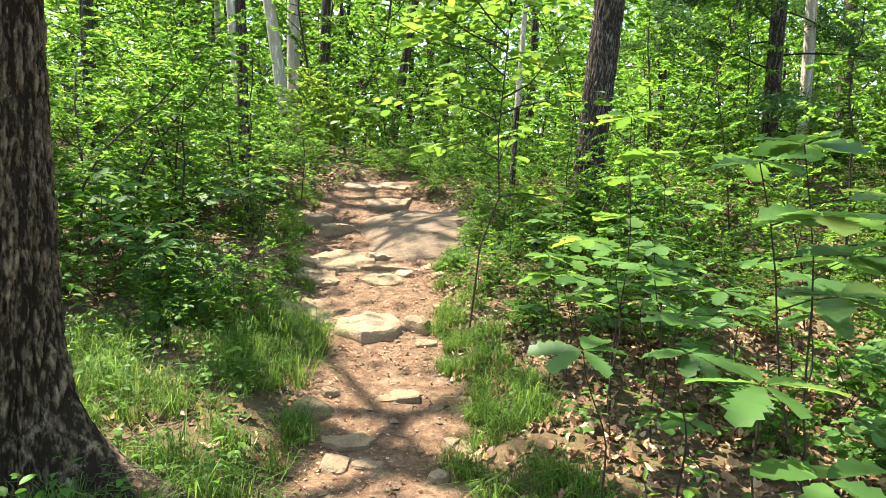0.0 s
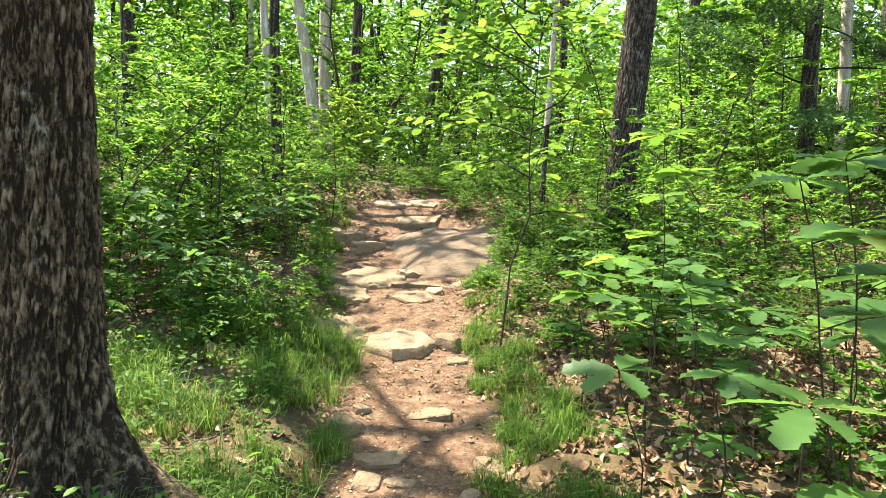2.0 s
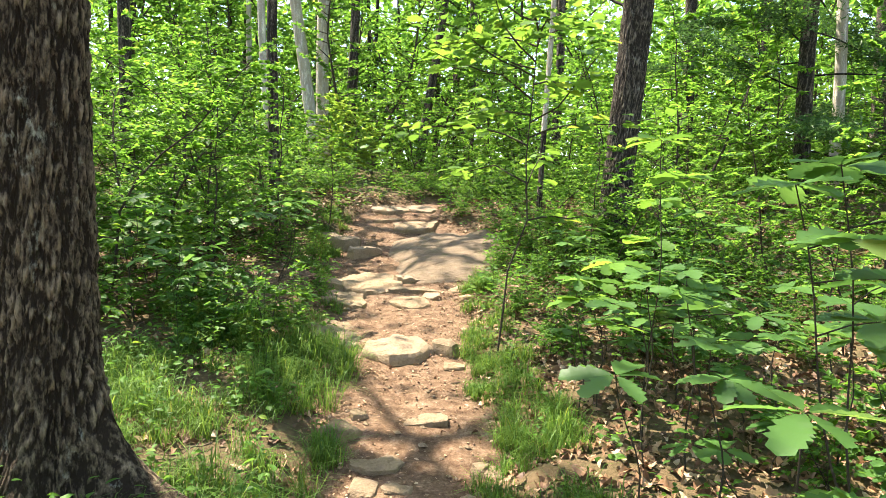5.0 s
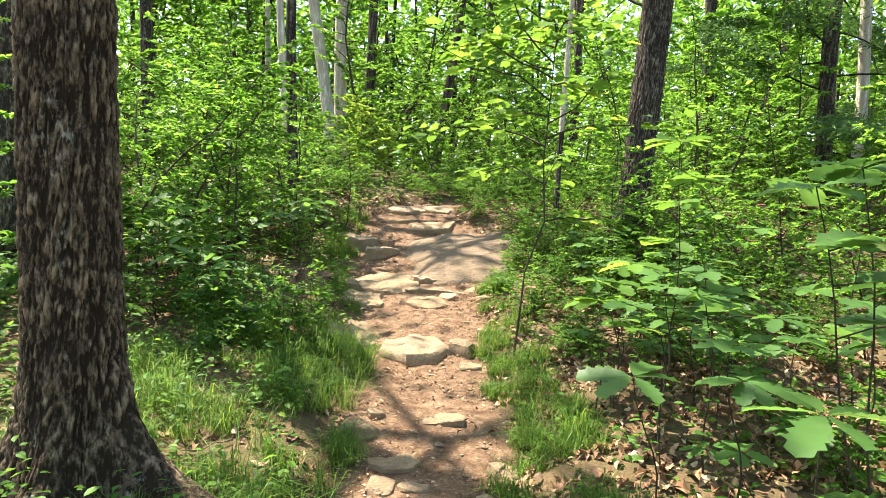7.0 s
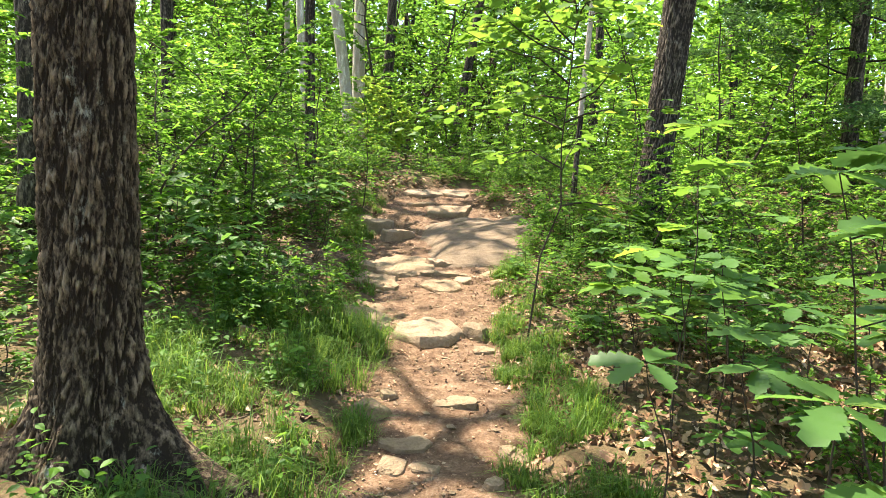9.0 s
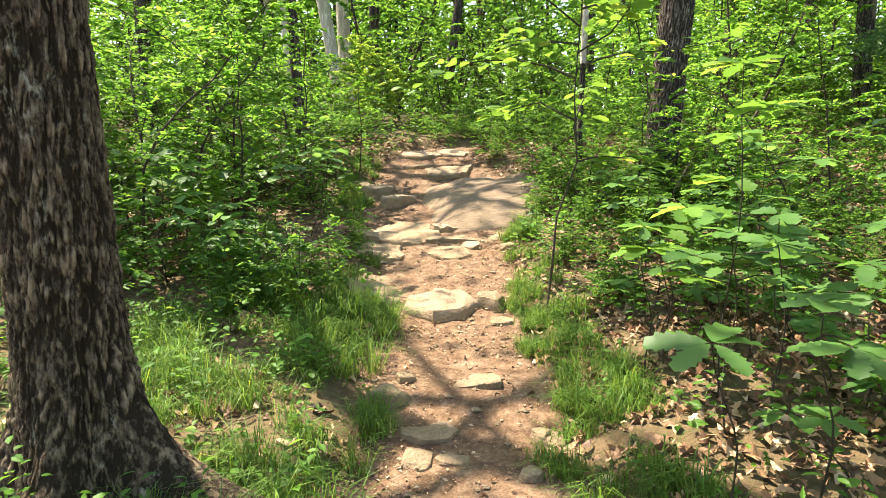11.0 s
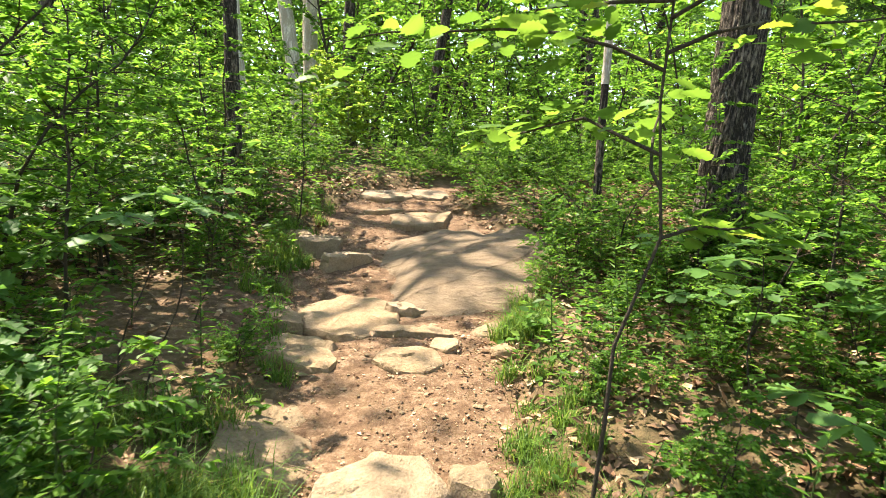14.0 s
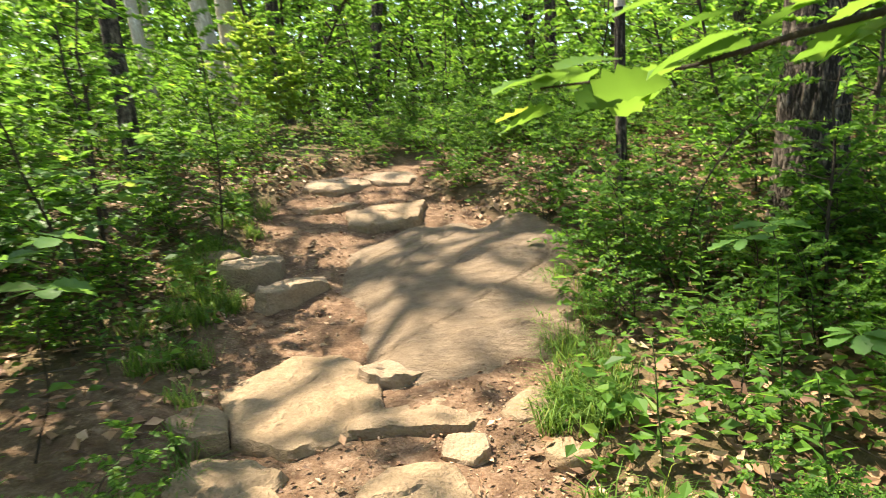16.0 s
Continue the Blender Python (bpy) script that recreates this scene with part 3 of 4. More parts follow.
birch = tree(0.54, 7.85, "birch_tree", "slim birch with pale upper bark and a dark lower stem", 6.0, 0.036, 0.02, (0.012, 0.0), BARK_DARK, 11, None, sides=16, rings=50, relief=0.12, flare=0.3)
part("pale_bark", trunk_mesh("pale_bark", 5.9, 0.0385, 0.024, (0.012, 0.0), BARK_PALE, 11, sides=16, rings=40, relief=0.12, flare=0.0, start=1.25), birch)
tree(-9.4, 23.0, "birch_tree", "slender pale birch among darker trees", 12.0, 0.12, 0.06, (0.02, 0.0), BARK_PALE, 12, 3, sides=16, rings=40)
tree(-4.32, 4.95, "pine_tree", "rough-barked tree behind the great oak", 12.0, 0.16, 0.1, (0.02, 0.0), BARK_DARK, 13, 2, sides=40, rings=90, relief=0.08)
# further trunks stand about the trail; unseen ones are added for canopy shade
WOODS = [(-6.3, 10.2, .15, .01), (-3.43, 9.4, .115, 0), (-4.1, 17.5, .20, 0), (-2.3, 18.3, .19, .12), (1.4, 16.0, .16, 0), 
         (3.8, 13.5, .19, 0), (5.4, 10.8, .13, 0), (-4.74, 12.8, .12, -0.05), (7.6, 13.5, .2, 0), (9.4, 9.5, .22, 0), (-9.2, 8.4, .2, 0),
         (-1.2, 26.0, .2, 0), (4.2, 22.5, .2, .02), (8.1, 20.5, .22, 0), (-11.5, 19.0, .22, 0), (12.0, 17.0, .22, 0), (-3.0, 30.0, .2, 0), (2.8, 31.0, .22, 0),
         (-13.0, 12.0, .22, 0), (13.5, 11.0, .2, 0), (-5.5, -1.5, .2, 0), (4.6, -2.2, .2, 0), (6.9, 3.6, .2, 0), (-7.9, 2.8, .2, 0), (0.9, -6.5, .2, 0), (-3.4, -8.0, .2, 0), (9.8, -3.0, .2, 0)]
for i, (x, y, r, lean) in enumerate(WOODS):
    r *= 0.72
    pale = i in (6, 7)
    # crowns 14 and 18 are denser, to add shade on the left
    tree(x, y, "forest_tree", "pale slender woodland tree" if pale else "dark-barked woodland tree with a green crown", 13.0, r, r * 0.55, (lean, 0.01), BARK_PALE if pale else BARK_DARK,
         20 + i, 2 if i == 7 else 3 if i in (14, 18) else 1 + i % 2, "woodland trees", 70.0 * i, sides=18, rings=40, relief=0.08, flare=0.35)


# the pine with dead lower branches and soft needles
def pine(x, y, seed):
    rng = np.random.default_rng(seed)
    t = thing("pine_tree", x, y, "dark pine with bare lower branches and soft needles", "tree")
    part("trunk", trunk_mesh("trunk", 12.0, 0.118, 0.08, (0.01, 0), BARK_DARK, seed, sides=32, rings=80, relief=0.08, flare=0.3), t)
    at, along = [], []
    for b in range(26):
        h = 0.8 + b * 0.22
        az = 2.4 * b + rng.uniform(-0.5, 0.5)
        line = limb(rng, (0, 0, h), (math.cos(az), math.sin(az), 0.05), rng.uniform(2.0, 3.6), -0.01, 8, 0.10)
        part("branch", fast_mesh("branch", *tube(line, np.linspace(0.016, 0.004, 9), 5), BARK_DARK), t)
        if b > 1:
            k = 1500
            u = rng.uniform(2.5, 8, k)
            p = np.stack([np.interp(u, range(9), line[:, c]) for c in range(3)], -1) + rng.normal(0, 0.20, (k, 3)) * (1, 1, 0.3)
            at.append(p), along.append(rng.normal(0, 1, (k, 3)) * (1, 1, 0.5))
    at, along = np.concatenate(at), np.concatenate(along)
    v, f = spread_blades(NARROW, at, along, np.array([0, 0, 1.0]) + rng.normal(0, 0.6, at.shape), rng.uniform(0.06, 0.13, len(at)))
    tagged(part("needles", fast_mesh("needles", v, f, NEEDLE, False), t), kind="stuff")


pine(4.6, 10.1, 41)

# ---------------------------------------------------------------- saplings, shrubs
LOBED = [lobed_blade(k, w, s) for s, (k, w) in enumerate(((4, 0.30), (5, 0.27), (2, 0.34)))]
rng = np.random.default_rng(5)


def plant_kind(name, label, variants, mat, **k):
    made = []
    for s in variants:
        r = np.random.default_rng(s)
        (tv, tf), (bv, bf), (lv, lf) = leafy_plant(r, **k)
        root = tagged(new(name), label, "sapling" if "sapling" in name else "shrub", "woodland " + name.split("_")[-1] + "s")
        root.empty_display_size = 0.1
        part("stem", fast_mesh("stem", tv, tf, TWIG), root)
        tagged(part("twig", fast_mesh("twig", bv, bf, TWIG), root), kind="stuff")
        tagged(part("foliage", fast_mesh("foliage", lv, lf, mat, False), root), kind="stuff")
        made.append(root)
    return made


KINDS = {
    "low": plant_kind("leafy_shrub", "low leafy green shrub in the undergrowth", (1, 2, 3, 4), LEAF, height=0.7, reach=0.5, branches=14, per_branch=22, leaf=0.058, blade=BLADE4, stems=2, thick=0.006),
    "mid": plant_kind("leafy_shrub", "knee-high to waist-high green leafy shrub", (5, 6, 7, 8), LEAF, height=1.25, reach=0.7, branches=17, per_branch=26, leaf=0.068, blade=BLADE2, stems=2, thick=0.009),
    "fine": plant_kind("fine_leaved_shrub", "dense small-leaved green shrub beside the trail", (9, 10), LEAF_HERB, height=0.85, reach=0.45, branches=20, per_branch=26, leaf=0.040, blade=BLADE2, stems=3, thick=0.006, flat=0.6),
    "broad": plant_kind("broad_leaved_shrub", "low shrub with broad lobed leaves over leaf litter", (21, 22, 23, 24), LEAF_OAK, height=0.72, reach=0.42, branches=9, per_branch=7, leaf=0.10, blade=LOBED[2], stems=2, thick=0.005, low=0.45, flat=0.28),
    "sap": plant_kind("forest_sapling", "slender broad-leaved sapling with layered leaves", (11, 12, 13, 14), LEAF_CANOPY, height=3.4, reach=1.2, branches=28, per_branch=52, leaf=0.080, blade=BLADE2, thick=0.018, low=0.2, flat=0.5),
    "tall": plant_kind("forest_sapling", "tall thin understory tree with layered leaves", (15, 16, 17), LEAF_CANOPY, height=6.5, reach=1.9, branches=42, per_branch=80, leaf=0.100, blade=BLADE2, thick=0.04, low=0.16, flat=0.6),
}
PLACED = []
used = set()


def plant(kind, x, y, scale=1.0, turn=0.0, dz=0.0):
    options = KINDS[kind]
    src = options[int(abs(x * 31 + y * 17)) % len(options)]
    m = pose(x, y, float(land(x, y)) + dz, 0, 0, turn) @ Matrix.Diagonal((scale, scale, scale, 1))
    if src.name not in used:
        used.add(src.name)
        src.matrix_basis = m
        return src
    o = copy_thing(src, pose(x, y, float(land(x, y)) + dz, 0, 0, turn))
    o.scale = (scale, scale, scale)
    return o


# open lanes through the understory: farther trunks show along some, sun enters others
CLEARINGS = ((-4.1, 14.2, -6.1, 18.8, 0.9), (-0.4, 3.0, -4.2, 14.6, 1.0), (0.5, 3.0, 1.3, 7.1, 0.85), (2.0, 3.0, 4.6, 10.1, 1.5), (-2.9, 11.5, -4.2, 14.6, 1.0), (-4.1, 13.8, -6.2, 12.6, 1.0), (-1.4, 9.0, -3.6, 10.0, 0.8))


def near_line(x, y, x0, y0, x1, y1, width):
    u = min(max(((x - x0) * (x1 - x0) + (y - y0) * (y1 - y0)) / ((x1 - x0) ** 2 + (y1 - y0) ** 2), 0), 1)
    return math.hypot(x - x0 - u * (x1 - x0), y - y0 - u * (y1 - y0)) < width


def bare(x, y):
    """The trodden earth bank beside the ledges."""
    return ((x + 2.15) / 0.75) ** 2 + ((y - 5.75) / 0.62) ** 2 < 1


def strew(kind, count, x0, x1, y0, y1, clear, smin, smax, gap, among=None):
    """Plants strewn over a stretch of the forest floor, clear of the trail and of one another."""
    done, among = 0, PLACED if among is None else among
    for _ in range(count * 12):
        x, y = rng.uniform(x0, x1), rng.uniform(y0, y1)
        a, side = off_trail(x, y)
        if kind in ("sap", "tall") and (math.hypot(x + 2.9, y - 12.1) < 1.3 or any(near_line(x, y, *q) for q in CLEARINGS)):
            continue
        if a < clear or math.hypot(x + 1.62, y - 2.1) < 0.8 or (abs(x) < 0.9 and y < 1.3) or any(math.hypot(x - u, y - w) < gap for u, w in among):
            continue
        low_bank = 0.0 < x < 2.8 and 3.2 < y < 6.5
        if (kind == "mid" and low_bank) or bare(x, y) or near_line(x, y, -1.7, 9.6, -2.9, 12.1, 0.55):
            continue
        among.append((x, y))
        plant(kind, x, y, rng.uniform(smin, smax) * (0.6 if low_bank and kind in ("low", "fine") else 1.0), rng.uniform(0, 360))
        done += 1
        if done >= count:
            return


strew("fine", 26, -2.6, 1.2, 5.0, 10.5, 0.22, 0.55, 1.0, 0.36)
strew("low", 70, -5.5, 4.5, 3.8, 10.0, 0.40, 0.6, 1.1, 0.45)
strew("mid", 95, -8.0, 8.0, 5.2, 13.0, 0.75, 0.7, 1.25, 0.55)
strew("mid", 60, -10.0, 10.0, 10.0, 18.0, 0.3, 0.8, 1.4, 0.7)
strew("broad", 13, 1.2, 4.5, 1.0, 4.6, 0.42, 0.55, 1.0, 0.42, [])
strew("fine", 34, 0.1, 3.0, 4.0, 7.0, 0.24, 0.55, 1.0, 0.34, [])
strew("broad", 26, -5.0, -1.6, 3.9, 8.0, 0.45, 0.6, 1.15, 0.45, [])
strew("low", 26, 1.3, 4.5, 2.0, 5.5, 0.8, 0.5, 0.9, 0.5)
strew("low", 22, -5.0, -2.4, 2.5, 6.0, 0.5, 0.6, 1.1, 0.5)
strew("low", 34, -4.2, 2.0, 9.7, 12.5, 0.12, 0.6, 1.1, 0.36, [])
strew("fine", 20, -3.2, 1.5, 9.5, 11.8, 0.10, 0.6, 1.1, 0.36, [])
TREELETS = [(-1.62, 2.09), (1.3, 7.1), (-4.1, 13.8), (-4.1, 14.6), (4.6, 10.1)]
strew("sap", 62, -9.0, 9.0, 7.0, 18.0, 1.0, 0.7, 1.25, 0.75, TREELETS)
strew("tall", 95, -15.0, 15.0, 10.5, 32.0, 1.0, 0.8, 1.4, 1.0, TREELETS)
strew("sap", 12, -7.0, -2.8, 4.0, 8.0, 1.2, 0.5, 0.8, 0.8, TREELETS)
strew("sap", 10, 2.4, 7.0, 4.5, 8.0, 1.4, 0.6, 0.9, 0.8, TREELETS)
for x, y, k in ((0.45, 6.9, 0.42), (2.9, 5.0, 0.7), (-2.5, 5.2, 0.62), (-3.0, 6.3, 0.75), (-2.7, 7.4, 0.7), (0.85, 5.5, 0.44), (1.35, 5.7, 0.5), (1.95, 5.2, 0.5), (2.4, 5.8, 0.55), (0.95, 6.4, 0.48),
                (1.65, 4.8, 0.42), (2.3, 4.3, 0.45), (-3.3, 5.5, 0.85), (-3.5, 6.9, 0.9), (-2.35, 6.75, 0.55), (-2.2, 7.9, 0.5), (-3.1, 8.3, 0.8)):
    plant("sap", x, y, k, 80 * x)
for x, y, k in ((0.95, 6.55, 0.62), (1.45, 6.45, 0.6), (1.75, 6.8, 0.7), (1.15, 6.2, 0.5), (0.75, 7.2, 0.6), (2.1, 6.2, 0.65), (0.7, 6.0, 0.42)):
    plant("mid", x, y, k, 80 * x)
strew("mid", 30, -9.0, 9.0, -8.0, -0.5, 1.0, 0.7, 1.2, 0.9)


# broad-leaved oak seedlings whose large leaves stand out one by one
LEAF_MESHES = [fast_mesh("leaf", v, f, LEAF_OAK, True) for v, f in (lobed_blade(4, 0.30, 0), lobed_blade(5, 0.27, 1), lobed_blade(3, 0.33, 2))]


# leaves coloured as if sunlit, for the forked sapling and three seedlings
SUNLIT_LEAVES = [fast_mesh("leaf", v, f, LEAF_SUN, True) for v, f in (lobed_blade(4, 0.32, 10), lobed_blade(5, 0.29, 11), lobed_blade(3, 0.35, 12))]


def seedling(x, y, ztop, tx, ty, whorls, leaf, seed, label="oak seedling with large lobed green leaves", name="oak_seedling", thick=0.0045, meshes=None, per=(6, 9), level=0.22):
    """A thin stem from its foot (x, y) to a tip (tx, ty, ztop), with whorls of large leaves near the top."""
    r = np.random.default_rng(seed)
    t = thing(name, x, y, label, "seedling", "oak seedlings beside the trail")
    z0 = float(land(x, y))
    top = np.array([tx - x, ty - y, ztop - z0])
    line = np.array([top * u + np.array([0.04 * math.sin(5 * u + seed), 0.04 * math.cos(4 * u + seed), 0]) * math.sin(math.pi * u) for u in np.linspace(0, 1, 9)])
    line[0, 2] = -0.04
    part("stem", fast_mesh("stem", *tube(line, np.linspace(thick, thick * 0.4, 9), 6), TWIG), t)
    for w in range(whorls):
        u = 1 - 0.10 * w - (0.05 * r.random() if w else 0)
        c = np.array([np.interp(u * 8, range(9), line[:, k]) for k in range(3)])
        if w:
            az = r.uniform(0, 6.28)
            out = np.array([math.cos(az), math.sin(az), 0.15]) * leaf * r.uniform(1.0, 2.2)
            part("twig", fast_mesh("twig", *tube(np.array([c, c + out * 0.5 + (0, 0, 0.01), c + out]), (0.003, 0.0025, 0.002), 4), TWIG), t)
            c = c + out
        count = int(r.integers(per[0], per[1] + 1))
        spin = r.uniform(0, 6.28)
        for k in range(count):
            az = spin + 6.283 * k / count + r.uniform(-0.3, 0.3)
            d = Vector((math.cos(az), math.sin(az), r.uniform(-0.22, 0.22)))
            up = Vector((r.normal(0, level), r.normal(0, level), 1))
            side = d.cross(up).normalized()
            d.normalize()
            face = side.cross(d)
            sz = leaf * r.uniform(0.7, 1.15)
            m = Matrix((side, d, face)).transposed().to_4x4()
            o = part("leaf", (meshes or LEAF_MESHES)[int(r.integers(0, len(meshes or LEAF_MESHES)))], t)
            o.matrix_basis = Matrix.Translation(Vector(c) + d * 0.012) @ m @ Matrix.Diagonal((sz, sz, sz, 1))
    return t


SEEDLINGS = [
    # foot x, y, tip z, tip x, y, whorls, leaf length
    (0.52, 2.12, 0.97, 0.38, 2.02, 1, 0.165), (0.78, 2.2, 1.07, 0.70, 2.1, 2, 0.15), (0.72, 1.42, 1.10, 0.62, 1.30, 1, 0.15), (0.78, 1.18, 0.98, 0.66, 1.13, 1, 0.15),
    (1.15, 1.95, 1.58, 0.78, 1.76, 4, 0.165), (1.2, 2.05, 1.64, 0.95, 1.87, 5, 0.16), (0.72, 3.03, 1.82, 0.72, 2.95, 7, 0.14), (0.55, 3.35, 1.13, 0.50, 3.30, 2, 0.15),
    (0.80, 3.40, 1.17, 0.76, 3.32, 2, 0.15), (1.02, 3.2, 1.10, 0.98, 3.12, 3, 0.14), (1.0, 3.5, 1.2, 0.98, 3.42, 2, 0.14),
    (-1.90, 4.75, 1.50, -1.62, 4.6, 3, 0.13), (-1.75, 4.7, 1.45, -1.5, 4.62, 2, 0.12), (1.45, 2.7, 1.15, 1.4, 2.6, 2, 0.13),
    (-2.05, 5.7, 1.50, -1.75, 5.6, 3, 0.13), (-2.35, 6.7, 1.7, -2.3, 6.6, 3, 0.13), (1.3, 4.2, 1.5, 1.25, 4.15, 5, 0.13), (0.75, 4.9, 1.35, 0.72, 4.85, 3, 0.12),
    (0.66, 2.72, 1.19, 0.61, 2.64, 3, 0.12), (0.84, 2.74, 1.26, 0.77, 2.64, 4, 0.12), (0.44, 3.26, 1.14, 0.41, 3.21, 1, 0.12), (1.3, 3.0, 0.95, 1.28, 2.95, 3, 0.12), (1.75, 3.4, 1.4, 1.7, 3.3, 5, 0.14), (-2.6, 4.3, 1.5, -2.55, 4.2, 4, 0.13), (-2.55, 8.0, 1.9, -2.5, 7.9, 3, 0.12),
]
for i, (x, y, z, tx, ty, w, leaf) in enumerate(SEEDLINGS):
    seedling(x, y, z, tx, ty, w, leaf, 200 + i, meshes=SUNLIT_LEAVES if i in (6, 7, 10) else None)


r_low = np.random.default_rng(17)
for i in range(26):
    x, y = r_low.uniform(0.35, 2.6), r_low.uniform(2.3, 6.8)
    if off_trail(x, y)[0] > 0.3:
        seedling(x, y, float(land(x, y)) + r_low.uniform(0.22, 0.5), x + r_low.normal(0, 0.05), y + r_low.normal(0, 0.05), int(r_low.integers(2, 4)), r_low.uniform(0.085, 0.125), 400 + i,
                 label="low oak seedling with lobed leaves over leaf litter")


def tall_herb(x, y, height, seed, leaf=0.085, label="tall weed with narrow green leaves up its stem"):
    """A single upright stem with narrow leaves all the way up."""
    r = np.random.default_rng(seed)
    t = thing("tall_weed", x, y, label, "weed", "weeds beside the trail", rz=r.uniform(0, 360))
    line = limb(r, (0, 0, -0.03), (0.08, 0.03, 1), height, 0.02, 8, 0.05)
    part("stem", fast_mesh("stem", *tube(line, np.linspace(0.004, 0.0015, 9), 5), STALK), t)
    n = int(height * 55)
    u = np.linspace(0.18, 1.0, n) * 8
    at = np.stack([np.interp(u, range(9), line[:, k]) for k in range(3)], -1)
    az = np.arange(n) * 2.4
    along = np.stack([np.cos(az), np.sin(az), r.uniform(0.0, 0.7, n)], -1)
    v, f = spread_blades(NARROW, at, along, np.array([0, 0, 1.0]) + r.normal(0, 0.25, (n, 3)), leaf * (1.15 - 0.6 * u / 8) * r.uniform(0.8, 1.2, n))
    tagged(part("foliage", fast_mesh("foliage", v, f, LEAF_HERB, False), t), kind="stuff")


for i, (x, y, h) in enumerate(((-1.45, 3.8, 0.74), (-1.80, 3.8, 0.85), (-1.62, 4.1, 0.6), (-1.36, 4.25, 0.5), (-1.9, 3.6, 0.6), (-1.7, 5.1, 0.55), (0.10, 4.1, 0.45), (0.25, 5.1, 0.5), (0.38, 5.6, 0.6), (-0.02, 5.5, 0.42),
                               (0.45, 6.4, 0.6), (-2.0, 4.6, 0.6), (-2.1, 6.3, 0.5), (0.5, 3.9, 0.5), (0.62, 1.62, 0.5), (0.55, 1.75, 0.42), (1.1, 3.9, 0.6), (-1.25, 3.2, 0.4), (0.9, 5.9, 0.7), (0.2, 6.9, 0.5), (-2.3, 5.5, 0.7))):
    tall_herb(x, y, h, 300 + i)


def forked_sapling(x, y):
    """The dark-stemmed sapling by the trail: a kinked stem that forks into level sprays of leaves."""
    r = np.random.default_rng(9)
    t = thing("oak_sapling", x, y, "dark-stemmed forked sapling with level sprays of leaves", "sapling")
    z0 = float(land(x, y))
    stem = np.array([(-0.16, 0, -0.05), (-0.12, 0, 0.35), (-0.10, 0.02, 0.60), (0.02, 0.0, 0.95), (0.0, 0.02, 1.35), (0.03, 0.0, 1.8), (0.06, 0.02, 2.3)])
    part("stem", fast_mesh("stem", *tube(stem, np.linspace(0.008, 0.003, 7), 8), TWIG), t)
    k = 0
    for h, az, L in ((0.95, 0.6, 0.6), (1.1, 1.5, 0.65), (1.2, 2.5, 0.7), (1.45, 3.1, 0.8), (1.5, 0.1, 0.7), (1.6, 5.6, 0.6), (1.65, 2.2, 0.8), (1.75, 3.7, 0.7), (1.85, 1.0, 0.65), (1.95, 2.8, 0.75), (2.1, 4.7, 0.5), (2.15, 0.4, 0.55), (2.25, 3.2, 0.6), (2.3, 1.9, 0.5), (1.9, 3.9, 0.6), (2.0, 3.4, 0.7), (2.1, 2.6, 0.6), (2.2, 4.3, 0.55)):
        c = np.array([np.interp(h, stem[:, 2], stem[:, j]) for j in range(3)])
        line = limb(r, c, (math.cos(az), math.sin(az), 0.5), L * 1.3, -0.07, 6, 0.14)
        part("branch", fast_mesh("branch", *tube(line, np.linspace(0.007, 0.002, 7), 5), TWIG), t)
        for u in np.linspace(1.2, 6.0, 30):
            p = np.array([np.interp(u, range(7), line[:, j]) for j in range(3)]) + r.normal(0, 0.045, 3)
            a2 = az + (1 if k % 2 else -1) * r.uniform(0.3, 1.3)
            k += 1
            d = Vector((math.cos(a2), math.sin(a2), r.uniform(-0.3, 0.15))).normalized()
            side = d.cross(Vector((r.normal(0, 0.4), r.normal(0, 0.4), 1))).normalized()
            sz = r.uniform(0.07, 0.135)
            o = part("leaf", SUNLIT_LEAVES[k % 3], t)
            o.matrix_basis = Matrix.Translation(p) @ Matrix((side, d, side.cross(d))).transposed().to_4x4() @ Matrix.Diagonal((sz, sz, sz, 1))


forked_sapling(0.17, 4.26)


def bush(x, y):
    """The tall yellow-green bush at the head of the trail."""
    (tv, tf), (bv, bf), (lv, lf) = leafy_plant(np.random.default_rng(88), height=2.1, reach=0.52, branches=34, per_branch=70, leaf=0.055, blade=BLADE4, stems=5, thick=0.01, flat=0.7, lean=0.10)
    t = thing("yellow_green_bush", x, y, "tall yellow-green sunlit bush at the head of the trail", "shrub")
    part("stem", fast_mesh("stem", tv, tf, DRYTWIG), t)
    tagged(part("twig", fast_mesh("twig", bv, bf, DRYTWIG), t), kind="stuff")
    tagged(part("foliage", fast_mesh("foliage", lv, lf, LEAF_BUSH, False), t), kind="stuff")


bush(-2.92, 12.1)

